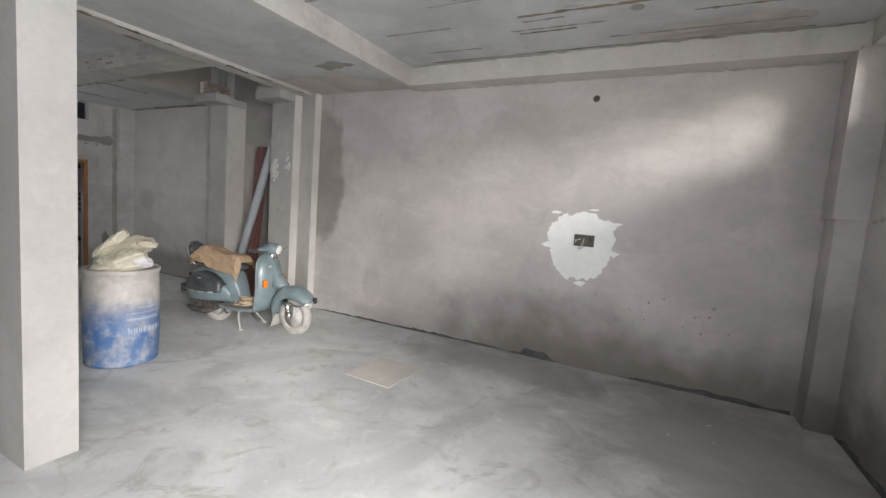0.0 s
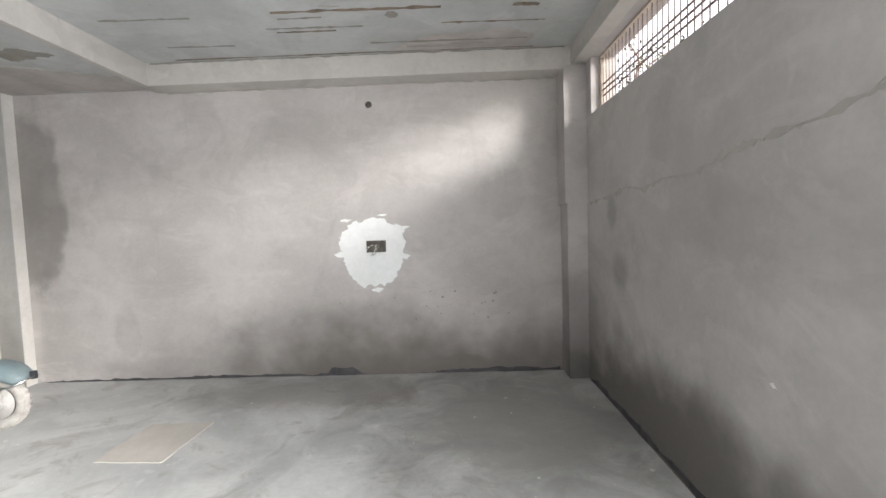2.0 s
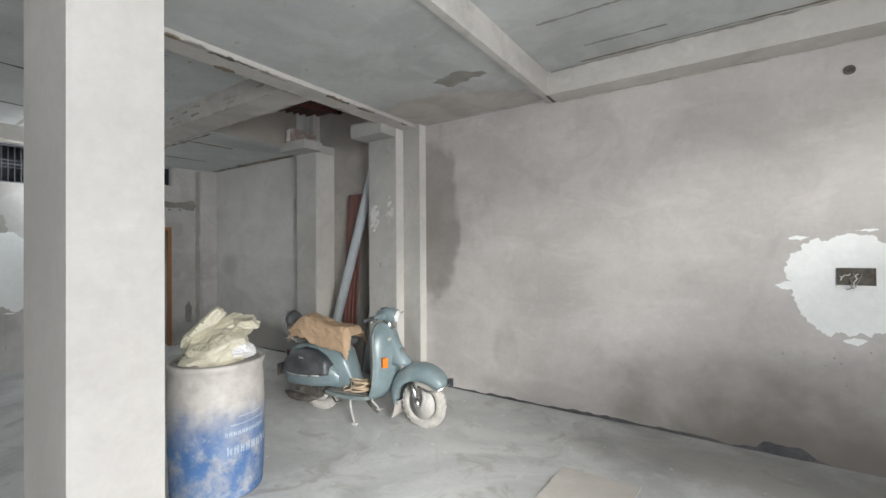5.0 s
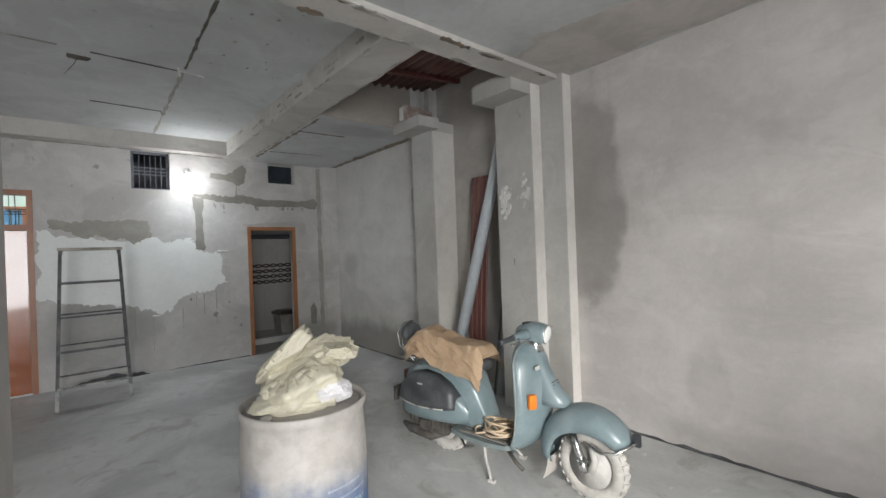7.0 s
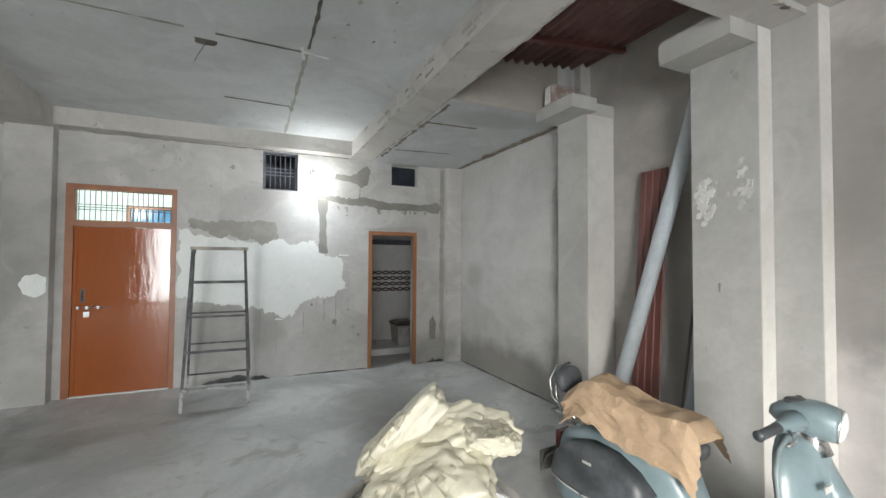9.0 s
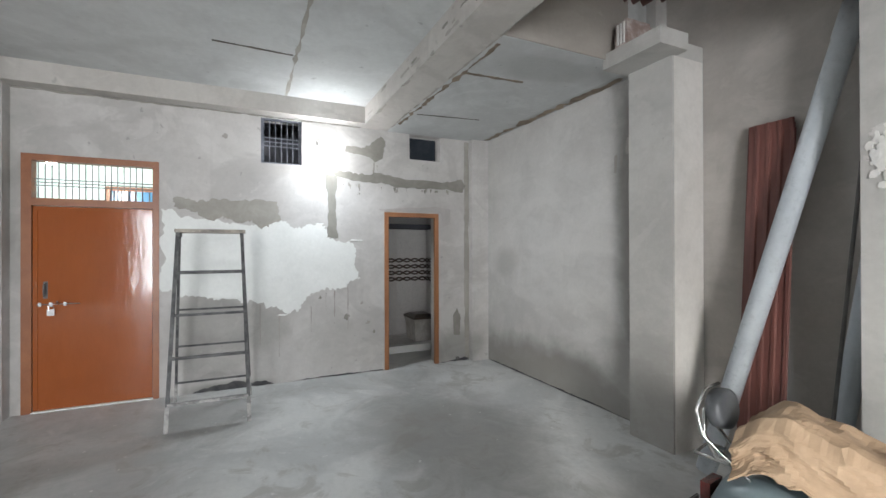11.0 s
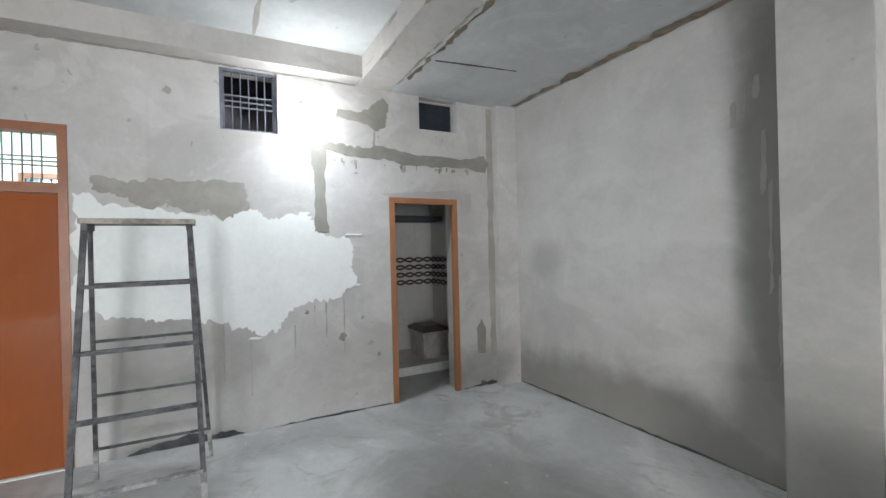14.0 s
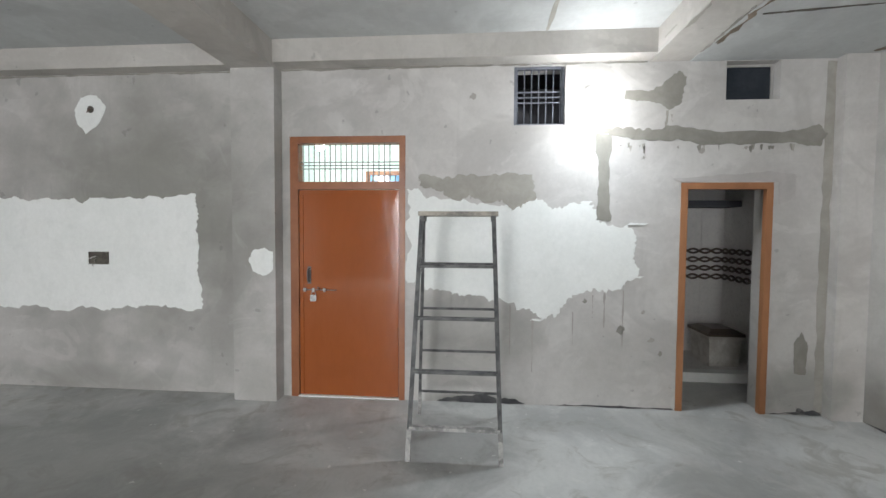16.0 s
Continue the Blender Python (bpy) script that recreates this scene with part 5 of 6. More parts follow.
# local way of the pile: x to its long side, -y to the open floor
PILE = pose(-3.965, 2.215, 0.835, 0, 0, 50)
sack = thing("cement_sack", "crumpled empty yellow cement sack on the drum", "sack", m=PILE)
lower = crumpled(pose(-0.005, -0.05, 0.095, 12, -22, 4), 0.18, 0.14, 0.095, 0.34, 1.0, 0.6)
upper = crumpled(pose(0.012, 0.07, 0.165, 8, -20, 4), 0.215, 0.12, 0.085, 0.34, 2.7, 0.6)
peak = crumpled(pose(-0.105, 0.03, 0.205, 0, -52, 8), 0.165, 0.105, 0.055, 0.40, 5.2, 0.8, 3.2)
flap = crumpled(pose(-0.10, 0.05, 0.12, 0, -36, -8), 0.15, 0.11, 0.055, 0.38, 8.3, 0.7)
skirt = crumpled(pose(-0.012, -0.08, 0.036, 10, 0, 10), 0.17, 0.14, 0.034, 0.30, 11.9, 0.7, 3.2)
tipf = crumpled(pose(0.165, 0.04, 0.225, 0, 6, 10), 0.085, 0.10, 0.04, 0.34, 14.2, 0.8, 3.2)
for nm, f in (("lower_fold", lower), ("upper_fold", upper), ("folded_peak", peak), ("side_fold", flap), ("bottom_fold", skirt), ("end_flap", tipf)):
    bm = bmesh.new()
    skin(bm, f)
    part(nm, bm, m_sack, sack, smooth=True)
rnd = random.Random(5)
bm = bmesh.new()
print_bars(bm, lower, 0.58, 0.94, 0.62, 0.84, 7, rnd)
part("print", bm, m_print, sack, "worn grey printing")
bm = bmesh.new()
print_bars(bm, peak, 0.62, 0.90, 0.55, 0.75, 5, rnd)
part("print", bm, m_print, sack, "worn grey printing")
bm = bmesh.new()
print_bars(bm, tipf, 0.70, 0.98, 0.62, 0.85, 3, rnd)
part("print", bm, m_print, sack, "worn grey printing")
bag = thing("plastic_bag", "small crumpled white plastic bag on the drum", "bag", m=PILE)
bm = bmesh.new()
skin(bm, crumpled(pose(0.165, -0.04, 0.062, 0, 8, 20), 0.085, 0.10, 0.06, 0.3, 21.0, 0.7, 3.2))
part("bag_skin", bm, m_bag, bag)
peg = thing("plastic_bung", "dusty grey bung at the drum's rim", "bung", m=pose(-3.83, 2.00, 0.836, 0, 12, -35))
bm = bmesh.new()
lathe(bm, [(0.026, 0.0), (0.028, 0.008), (0.026, 0.013), (0.018, 0.015), (0.006, 0.0155)], 14)
part("bung_cap", bm, m_lid, peg, smooth=True)

# ---- step ladder ----
m_caked = mottled("paint_caked_steel", (0.52, 0.51, 0.49), (0.20, 0.20, 0.195), 16, 50, 0.75, 0.4)
ladder = thing("step_ladder", "paint-spattered steel step ladder", "ladder", m=pose(-8.20, 1.463, 0))
FT, BT, HT = (0.06, 0.255), (-0.06, 0.255), 1.665


def leg_at(front, side, z):
    f = z / HT
    if front:
        x, y = 0.29 + (FT[0] - 0.29) * f, 0.315 + (FT[1] - 0.315) * f
    else:
        x, y = -0.46 + (BT[0] + 0.46) * f, 0.335 + (BT[1] - 0.335) * f
    return Vector((x, side * y, z))


for front in (True, False):
    for side in (-1, 1):
        bm = bmesh.new()
        r = 0.0145 if front else 0.012
        a, b = leg_at(front, side, 0), leg_at(front, side, HT)
        loft(bm, [[p + Vector((sx * r * 0.7, sy * r, 0)) for sx, sy in ((-1, -1), (1, -1), (1, 1), (-1, 1))] for p in (a, b)])
        leg = part("front_leg" if front else "back_leg", bm, m_steel, ladder, bevel=0.003)
        bm = bmesh.new()
        c, q = leg_at(front, side, 0.21), r + 0.0015
        loft(bm, [[p + Vector((sx * q * 0.75, sy * q, 0)) for sx, sy in ((-1, -1), (1, -1), (1, 1), (-1, 1))] for p in (a, a.lerp(c, 0.12), c)])
        part("foot", bm, m_caked, leg, "leg end caked with pale paint", bevel=0.001)
    for z in (0.22, 0.59, 0.95, 1.31):
        a, b = leg_at(front, -1, z), leg_at(front, 1, z)
        bm = bmesh.new()
        if front:
            box(bm, a.x - 0.025, a.x + 0.022, a.y, b.y, z - 0.010, z + 0.010)
            part("step", bm, m_caked if z < 0.3 else m_steel, ladder, "lowest step, caked with pale paint" if z < 0.3 else "", bevel=0.003)
        else:
            box(bm, a.x - 0.006, a.x + 0.006, a.y, b.y, z - 0.009, z + 0.009)
            part("back_brace", bm, m_steel, ladder)
bm = bmesh.new()
box(bm, -0.11, 0.11, -0.275, 0.285, HT, HT + 0.03)
part("top_platform", bm, mottled("spattered_platform", (0.55, 0.5, 0.42), (0.16, 0.15, 0.14), 7, 40, 0.7, 0.3), ladder, "wide top step with dried paint", bevel=0.006)
for s in (-1, 1):
    bm = bmesh.new()
    box(bm, -0.09, 0.09, s * 0.25 - 0.012, s * 0.25 + 0.012, HT - 0.035, HT - 0.001)
    part("top_bracket", bm, m_steel, ladder)

# ---- pipes and sheets that lean in the recess ----
m_pvc = mottled("grey_pvc", (0.62, 0.665, 0.70), (0.54, 0.585, 0.625), 2, 30, 0.3, 0.05)
m_pvcdark = mottled("dusty_grey_pvc", (0.52, 0.565, 0.60), (0.44, 0.48, 0.515), 2, 30, 0.4, 0.05)


def leaning_pipe(name, label, a, b, r, material):
    a, b = Vector(a), Vector(b)
    p = thing(name, label, "pipe", m=Matrix.Translation(a))
    d = b - a
    n = 24
    side = d.orthogonal().normalized()
    up = d.normalized().cross(side)
    circle = lambda f, rr: [d * f + (side * math.cos(2 * math.pi * k / n) + up * math.sin(2 * math.pi * k / n)) * rr for k in range(n)]
    bm = bmesh.new()
    loft(bm, [circle(0, r - 0.004), circle(0, r), circle(0.93, r), circle(0.935, r + 0.004), circle(1, r + 0.004), circle(1, r - 0.002), circle(0.9, r - 0.005)], caps=False)
    part("pipe_wall", bm, material, p, smooth=True)
    return p


leaning_pipe("drain_pipe", "long light grey plastic pipe leaning in the recess", (-5.60, 4.52, 0.035), (-4.93, 4.83, 2.88), 0.06, m_pvc)
leaning_pipe("short_pipe", "dusty grey plastic pipe leaning beside the column", (-5.02, 4.70, 0.02), (-4.86, 4.875, 1.62), 0.05, m_pvcdark)
leaning_pipe("iron_rod", "thin dark iron rod leaning beside the column", (-4.98, 4.55, 0.005), (-4.87, 4.90, 2.75), 0.010, m_bar)
for k in range(3):
    s = thing("roofing_sheet", "dark red ribbed roofing sheet leaning on the wall", "roofing sheet", "stack of red sheets", pose(-5.52 + 0.015 * k, 4.70 - 0.018 * k, 0.002, -4.2, 0, 0))
    bm = bmesh.new()
    prof = []
    for r in range(4):
        x = r * 0.068
        prof += [(x, 0.0), (x + 0.036, 0.0), (x + 0.042, -0.010), (x + 0.060, -0.010), (x + 0.066, 0.0)]
    loft(bm, [[Vector((x, y, z)) for x, y in prof] + [Vector((x, y + 0.0025, z)) for x, y in prof[::-1]] for z in (0.0, 2.34 - 0.04 * k)])
    part("ribbed_sheet", bm, m_redsheet, s)

# bricks on the corbel
m_brick = mottled("mortar_smeared_brick", (0.55, 0.50, 0.47), (0.30, 0.22, 0.19), 9, 40, 0.95, 0.6, 0.006)
for k, (x, y, z, rz, sx) in enumerate(((-6.12, 4.46, 3.051, 88, 0.12), (-6.16, 4.70, 3.051, 95, 0.085))):
    b = thing("brick", "broken brick smeared with mortar on the corbel", "brick", "bricks on the corbel", pose(x, y, z, 0, 0, rz))
    bm = bmesh.new()
    box(bm, -sx, sx, -0.06, 0.06, 0, 0.19)
    bmesh.ops.subdivide_edges(bm, edges=bm.edges[:], cuts=4, use_grid_fill=True)
    for v in bm.verts:
        v.co += Vector((noise.noise(v.co * 14), noise.noise(v.co * 14 + Vector((5, 0, 0))), noise.noise(v.co * 14 + Vector((0, 5, 0))) * 0.3)) * 0.014
        v.co.z = max(v.co.z, 0.0)
    part("brick_block", bm, m_brick, b)
    bm = bmesh.new()
    for g in range(3):
        box(bm, -sx - 0.012, -sx - 0.002, -0.04 + g * 0.03, -0.025 + g * 0.03, 0.015, 0.17)
    part("mortar_ridge", bm, m_white, b)

# flattened cardboard on the floor
m_card = mottled("brown_cardboard", (0.44, 0.315, 0.205), (0.34, 0.235, 0.148), 5, 40, 0.8, 0.5, 0.008, blotch=0.2)
m_palecard = mottled("dusty_pale_cardboard", (0.63, 0.595, 0.545), (0.54, 0.51, 0.465), 2.0, 40, 0.9, 0.1, 0.002)
flatcard = thing("flattened_carton", "dusty flattened cardboard lying on the floor", "cardboard", m=pose(-1.88, 3.43, 0.0))
bm = bmesh.new()
line = ragged([(-0.25, 0.29), (0.26, 0.30), (0.23, -0.29), (-0.26, -0.27)], 0.012, 8, 55)
low, high = [bm.verts.new((p.x, p.y, 0.001)) for p in line], [bm.verts.new((p.x, p.y, 0.006 + 0.004 * noise.noise(Vector((p.x * 6, p.y * 6, 0))))) for p in line]
for i in range(len(line)):
    j = (i + 1) % len(line)
    bm.faces.new((low[i], low[j], high[j], high[i]))
bm.faces.new(high)
part("card", bm, m_palecard, flatcard)
skim("lime_splash_east", m_white, "small white lime splash", "wall patch", "x", EAST, [(2.09, 0.845), (2.11, 0.865), (2.13, 0.855), (2.11, 0.84)], 0.006, 5, 56, 0.002, -1)

# ---- scooter ----
m_paint = mottled("faded_blue_green_paint", (0.215, 0.270, 0.288), (0.15, 0.202, 0.218), 3, 14, 0.34, 0.06, blotch=0.2)
m_paintdust = mottled("dusty_blue_green_paint", (0.235, 0.27, 0.268), (0.16, 0.195, 0.198), 5, 45, 0.5, 0.1)
m_rubber = mottled("dusty_tyre_rubber", (0.50, 0.48, 0.45), (0.34, 0.325, 0.30), 9, 50, 0.9, 0.4, 0.004)
m_rim = mottled("dusty_wheel_rim", (0.50, 0.485, 0.46), (0.38, 0.37, 0.35), 7, 40, 0.7, 0.1)
m_black = mottled("dusty_black_plastic", (0.085, 0.09, 0.096), (0.035, 0.038, 0.042), 5, 40, 0.45, 0.08)
m_engine = mottled("oily_engine_metal", (0.10, 0.09, 0.08), (0.04, 0.036, 0.032), 14, 50, 0.7, 0.5, 0.006)
m_orange = mottled("orange_lens", (0.85, 0.24, 0.03), (0.75, 0.19, 0.02), 8, 60, 0.2, 0.05)
m_lens = mottled("headlamp_glass", (0.82, 0.83, 0.82), (0.7, 0.71, 0.7), 10, 70, 0.08, 0.2, 0.002)
m_rope = mottled("cotton_rope", (0.58, 0.46, 0.33), (0.46, 0.35, 0.24), 20, 90, 0.9, 0.3, 0.002)
m_mat = mottled("dusty_floor_mat", (0.30, 0.28, 0.25), (0.2, 0.19, 0.17), 8, 50, 0.85, 0.2)

SCOOT = pose(-4.60, 3.52, 0, 0, 0, 9.9)
scooter = thing("scooter", "parked blue-green motor scooter, dusty and old", "scooter", m=SCOOT)


def wheel(name, parent, m):
    bm = bmesh.new()
    prof = []
    for k in range(17):
        a = math.pi * 2 * k / 16
        prof.append((0.168 + 0.047 * math.cos(a), 0.045 * math.sin(a)))
    rings = []
    n = 40
    for i in range(n):
        t = 2 * math.pi * i / n
        rings.append([m @ Vector((r * math.cos(t), y, r * math.sin(t))) for r, y in prof[:-1]])
    rings.append(rings[0])
    loft(bm, rings, caps=False)
    bmesh.ops.remove_doubles(bm, verts=bm.verts, dist=0.0001)
    w = part(name, bm, m_rubber, parent, "dusty rubber tyre on a pressed steel rim", smooth=True)
    bm = bmesh.new()
    for k in range(26):
        t = 2 * math.pi * k / 26
        for s in (-1, 1):
            tread = m @ pose(0, 0, 0, 0, -math.degrees(t), 0) @ pose(0.208, s * 0.02, 0, 0, 0, s * 25)
            box(bm, -0.006, 0.0065, -0.016, 0.016, -0.013, 0.013, tread)
    tagged(part("tread_blocks", bm, m_rubber, w), kind="stuff")
    bm = bmesh.new()
    lathe(bm, [(0.130, -0.040), (0.128, -0.030), (0.105, -0.020), (0.080, -0.026), (0.050, -0.034), (0.0005, -0.036)], 32, "Y", m)
    part("rim", bm, m_rim, w, "dusty steel rim", smooth=True)
    bm = bmesh.new()
    lathe(bm, [(0.130, 0.040), (0.128, 0.030), (0.105, 0.020), (0.060, 0.022), (0.0005, 0.03)], 32, "Y", m)
    part("rim", bm, m_rim, w, smooth=True)
    bm = bmesh.new()
    lathe(bm, [(0.046, -0.034), (0.044, -0.058), (0.030, -0.066), (0.012, -0.072), (0.0005, -0.074)], 20, "Y", m)
    part("hub", bm, m_rim, w, smooth=True)
    return w


wheel("rear_wheel", scooter, pose(0.10, 0.0, 0.215))
STEER = pose(1.24, 0.0, 0.0, 0, 0, -5)
wheel("front_wheel", scooter, STEER @ pose(0, 0, 0.215))

# front mudguard: a wide shell over the wheel, turned with it
bm = bmesh.new()
rings = []
for k in range(19):
    f = k / 18
    t = radians(36 + f * 158)
    rad = 0.300 + 0.025 * math.sin(math.pi * f) + 0.025 * f
    half = 0.060 + 0.075 * math.sin(math.pi * min(1, f * 0.95 + 0.05)) ** 0.6
    ring = []
    for j in range(13):
        a = -1.0 + 2 * j / 12
        y = half * math.sin(a * math.pi / 2)
        drop = 0.135 * (abs(a) ** 2.6)
        r = rad - drop * (0.55 + 0.45 * math.sin(math.pi * f))
        ring.append(STEER @ Vector((r * math.cos(t) * (1.0 if f > 0.5 else 1.0), y, 0.235 + r * math.sin(t))))
    rings.append(ring)
loft(bm, rings, closed=False)
fender = part("front_mudguard", bm, m_paint, scooter, "rounded blue-green front mudguard", smooth=True)
sol = fender.modifiers.new("thickness", "SOLIDIFY")
sol.thickness = 0.006
bm = bmesh.new()
tube(bm, [STEER @ Vector(p) for p in ((0.02, -0.140, 0.40), (0.12, -0.138, 0.365), (0.19, -0.115, 0.375), (0.25, -0.06, 0.41), (0.27, 0.0, 0.425), (0.25, 0.06, 0.41), (0.19, 0.115, 0.375), (0.12, 0.138, 0.365))], 0.009, 8)
part("guard_bar", bm, m_chrome, fender, "dull chrome mudguard bar", smooth=True)
bm = bmesh.new()
box(bm, 0.245, 0.285, -0.014, 0.014, 0.40, 0.465, STEER)
part("guard_crest", bm, m_black, fender, bevel=0.004)
bm = bmesh.new()
loft(bm, [[STEER @ Vector((x + dx, y, z)) for y, dx in ((-0.075, 0), (0.075, 0), (0.075, 0.008), (-0.075, 0.008))] for x, z in ((-0.262, 0.20), (-0.285, 0.10), (-0.305, 0.055))])
part("mud_flap", bm, m_lid, fender, "dusty hanging mud flap")
# fork leg with damper
bm = bmesh.new()
tube(bm, [STEER @ Vector(p) for p in ((-0.085, -0.085, 0.42), (-0.05, -0.088, 0.33), (-0.015, -0.088, 0.24))], 0.023, 12)
tube(bm, [STEER @ Vector(p) for p in ((-0.03, -0.088, 0.275), (-0.005, -0.088, 0.20))], 0.029, 12)
part("fork_leg", bm, m_chrome, scooter, "chrome damper leg", smooth=True)
bm = bmesh.new()
tube(bm, [STEER @ Vector(p) for p in ((0.03, -0.075, 0.36), (0.055, -0.08, 0.28), (0.03, -0.085, 0.21))], 0.02, 10)
part("fork_link", bm, m_rim, scooter, smooth=True)

# leg shield: a bowed sheet with rolled edge
def shield_ring(z, x, half, bow, thick=0.012):
    front = [Vector((x + bow * math.cos(a * math.pi / 2) - 0.05 * abs(a) ** 3, half * a, z)) for a in [-1 + 2 * k / 14 for k in range(15)]]
    return front + [p + Vector((-thick, 0, 0)) for p in front[::-1]]


bm = bmesh.new()
loft(bm, [shield_ring(z, x, h, b) for z, x, h, b in ((0.21, 0.78, 0.14, 0.03), (0.26, 0.83, 0.18, 0.04), (0.34, 0.875, 0.20, 0.055), (0.45, 0.90, 0.212, 0.065), (0.58, 0.905, 0.218, 0.07), (0.70, 0.895, 0.214, 0.07),
                                                   (0.79, 0.88, 0.195, 0.065), (0.855, 0.868, 0.155, 0.055), (0.89, 0.86, 0.105, 0.045), (0.905, 0.858, 0.06, 0.035))])
shield = part("leg_shield", bm, m_paint, scooter, "broad blue-green leg shield", smooth=True)
bm = bmesh.new()
edge = [(0.77 - 0.0, 0.14, 0.21), (0.79, 0.185, 0.27), (0.83, 0.205, 0.36), (0.85, 0.216, 0.50), (0.852, 0.22, 0.60), (0.845, 0.215, 0.71), (0.83, 0.195, 0.80), (0.825, 0.15, 0.865), (0.83, 0.09, 0.90), (0.84, 0.0, 0.91)]
tube(bm, [(x, -y, z) for x, y, z in edge] + [(x, y, z) for x, y, z in edge[-2::-1]], 0.009, 8)
part("edge_trim", bm, m_paintdust, shield, "rolled shield edge", smooth=True)
# horn casing down the middle
bm = bmesh.new()
rings = []
for z, x, w, d in ((0.90, 0.885, 0.040, 0.02), (0.82, 0.925, 0.052, 0.04), (0.72, 0.965, 0.062, 0.055), (0.63, 1.00, 0.072, 0.07), (0.57, 1.04, 0.085, 0.10), (0.535, 1.04, 0.080, 0.10)):
    rings.append([Vector((x + d * cx - 0.03, w * cy, z)) for cx, cy in ((-1, -1), (0.5, -0.95), (0.9, -0.6), (1, 0), (0.9, 0.6), (0.5, 0.95), (-1, 1))])
loft(bm, rings)
casing = part("horn_casing", bm, m_paint, shield, "raised horn casing", smooth=True)
bm = bmesh.new()
for k in range(3):
    box(bm, 0, 0.004, -0.045, 0.045, -0.003, 0.003, pose(1.012 + 0.006 * k, 0, 0.675 - 0.018 * k, 0, 8, 0))
part("horn_slot", bm, m_black, casing)
bm = bmesh.new()
box(bm, 0, 0.004, -0.022, 0.018, -0.012, 0.012, pose(0.955, -0.115, 0.775, 12, 0, -18))
part("badge", bm, m_rim, shield, "small pale badge")
for s in (-1, 1):
    bm = bmesh.new()
    box(bm, -0.01, 0.018, -0.024, 0.024, -0.042, 0.042, pose(0.935, s * 0.165, 0.575, 0, 0, s * 28))
    part("indicator", bm, m_orange, shield, "orange turn indicator lens", bevel=0.010)
# floor board
bm = bmesh.new()
loft(bm, [[Vector((x, -w, z)), Vector((x, w, z)), Vector((x, w * 0.96, z - 0.035)), Vector((x, -w * 0.96, z - 0.035))] for x, w, z in
          ((0.28, 0.17, 0.255), (0.40, 0.20, 0.25), (0.60, 0.205, 0.25), (0.74, 0.19, 0.255), (0.80, 0.15, 0.27))])
board = part("floor_board", bm, m_paintdust, scooter, "dusty foot board", bevel=0.008)
bm = bmesh.new()
for y in (-0.15, -0.09, 0.0, 0.09, 0.15):
    box(bm, 0.36, 0.74, y - 0.018, y + 0.018, 0.2565, 0.262)
part("mat_strip", bm, m_mat, board, "worn rubber strips")
# steering head and handlebar
HEAD = pose(0.868, 0.0, 0.965, 0, 8, 6) @ Matrix.Scale(0.9, 4)
bm = bmesh.new()
tube(bm, [(0.895, 0, 0.84), HEAD @ Vector((0.0, 0, -0.03))], [0.05, 0.042], 14)
part("steering_neck", bm, m_chrome, scooter, "dull chrome collar", smooth=True)
bm = bmesh.new()
rings = []
for x, w, h, dz in ((-0.125, 0.03, 0.02, -0.005), (-0.10, 0.055, 0.04, 0.0), (-0.05, 0.075, 0.058, 0.008), (0.0, 0.085, 0.070, 0.012), (0.05, 0.082, 0.072, 0.012), (0.09, 0.074, 0.068, 0.01), (0.105, 0.067, 0.063, 0.01)):
    rings.append([HEAD @ Vector((x, w * math.copysign(abs(math.cos(2 * math.pi * k / 20)) ** 0.8, math.cos(2 * math.pi * k / 20)), dz + h * math.copysign(abs(math.sin(2 * math.pi * k / 20)) ** 0.8, math.sin(2 * math.pi * k / 20)))) for k in range(20)])
loft(bm, rings)
for s in (-1, 1):
    loft(bm, [[HEAD @ Vector((-0.02 + r * math.cos(2 * math.pi * k / 12) * 1.1 - 0.04 * f, s * y, 0.0 + r * math.sin(2 * math.pi * k / 12) - 0.012 * f)) for k in range(12)] for y, r, f in ((0.06, 0.045, 0), (0.12, 0.034, 0.3), (0.19, 0.024, 0.7), (0.215, 0.021, 0.9))])
headset = part("handlebar_casing", bm, m_paint, scooter, "blue-green handlebar casing", smooth=True)
bm = bmesh.new()
lathe(bm, [(0.060, 0.0), (0.064, 0.008), (0.058, 0.016), (0.038, 0.024), (0.0005, 0.028)], 28, "X", HEAD @ pose(0.10, 0, 0.01))
part("headlamp", bm, m_lens, headset, "round headlamp glass", smooth=True)
bm = bmesh.new()
lathe(bm, [(0.064, -0.004), (0.070, 0.004), (0.064, 0.010)], 28, "X", HEAD @ pose(0.10, 0, 0.01))
part("headlamp_ring", bm, m_chrome, headset, "chrome headlamp ring", smooth=True)
bm = bmesh.new()
lathe(bm, [(0.04, 0.0), (0.042, 0.008), (0.036, 0.016), (0.0005, 0.017)], 20, "Z", HEAD @ pose(-0.045, 0, 0.055, 0, -12, 0))
part("speedometer", bm, m_black, headset, smooth=True)
for s in (-1, 1):
    bm = bmesh.new()
    a, b = HEAD @ Vector((-0.056, s * 0.21, -0.011)), HEAD @ Vector((-0.085, s * 0.345, -0.024))
    tube(bm, [a, a.lerp(b, 0.1), a.lerp(b, 0.95), b], [0.020, 0.0175, 0.0175, 0.020], 12)
    grip = part("hand_grip", bm, m_black, scooter, "black rubber hand grip", smooth=True)
    bm = bmesh.new()
    tube(bm, [HEAD @ Vector(p) for p in ((-0.02, s * 0.20, -0.012), (0.005, s * 0.24, -0.015), (0.012, s * 0.30, -0.018), (0.008, s * 0.37, -0.012))], 0.0065, 8)
    part("lever", bm, m_chrome, grip, "thin steel lever", smooth=True)

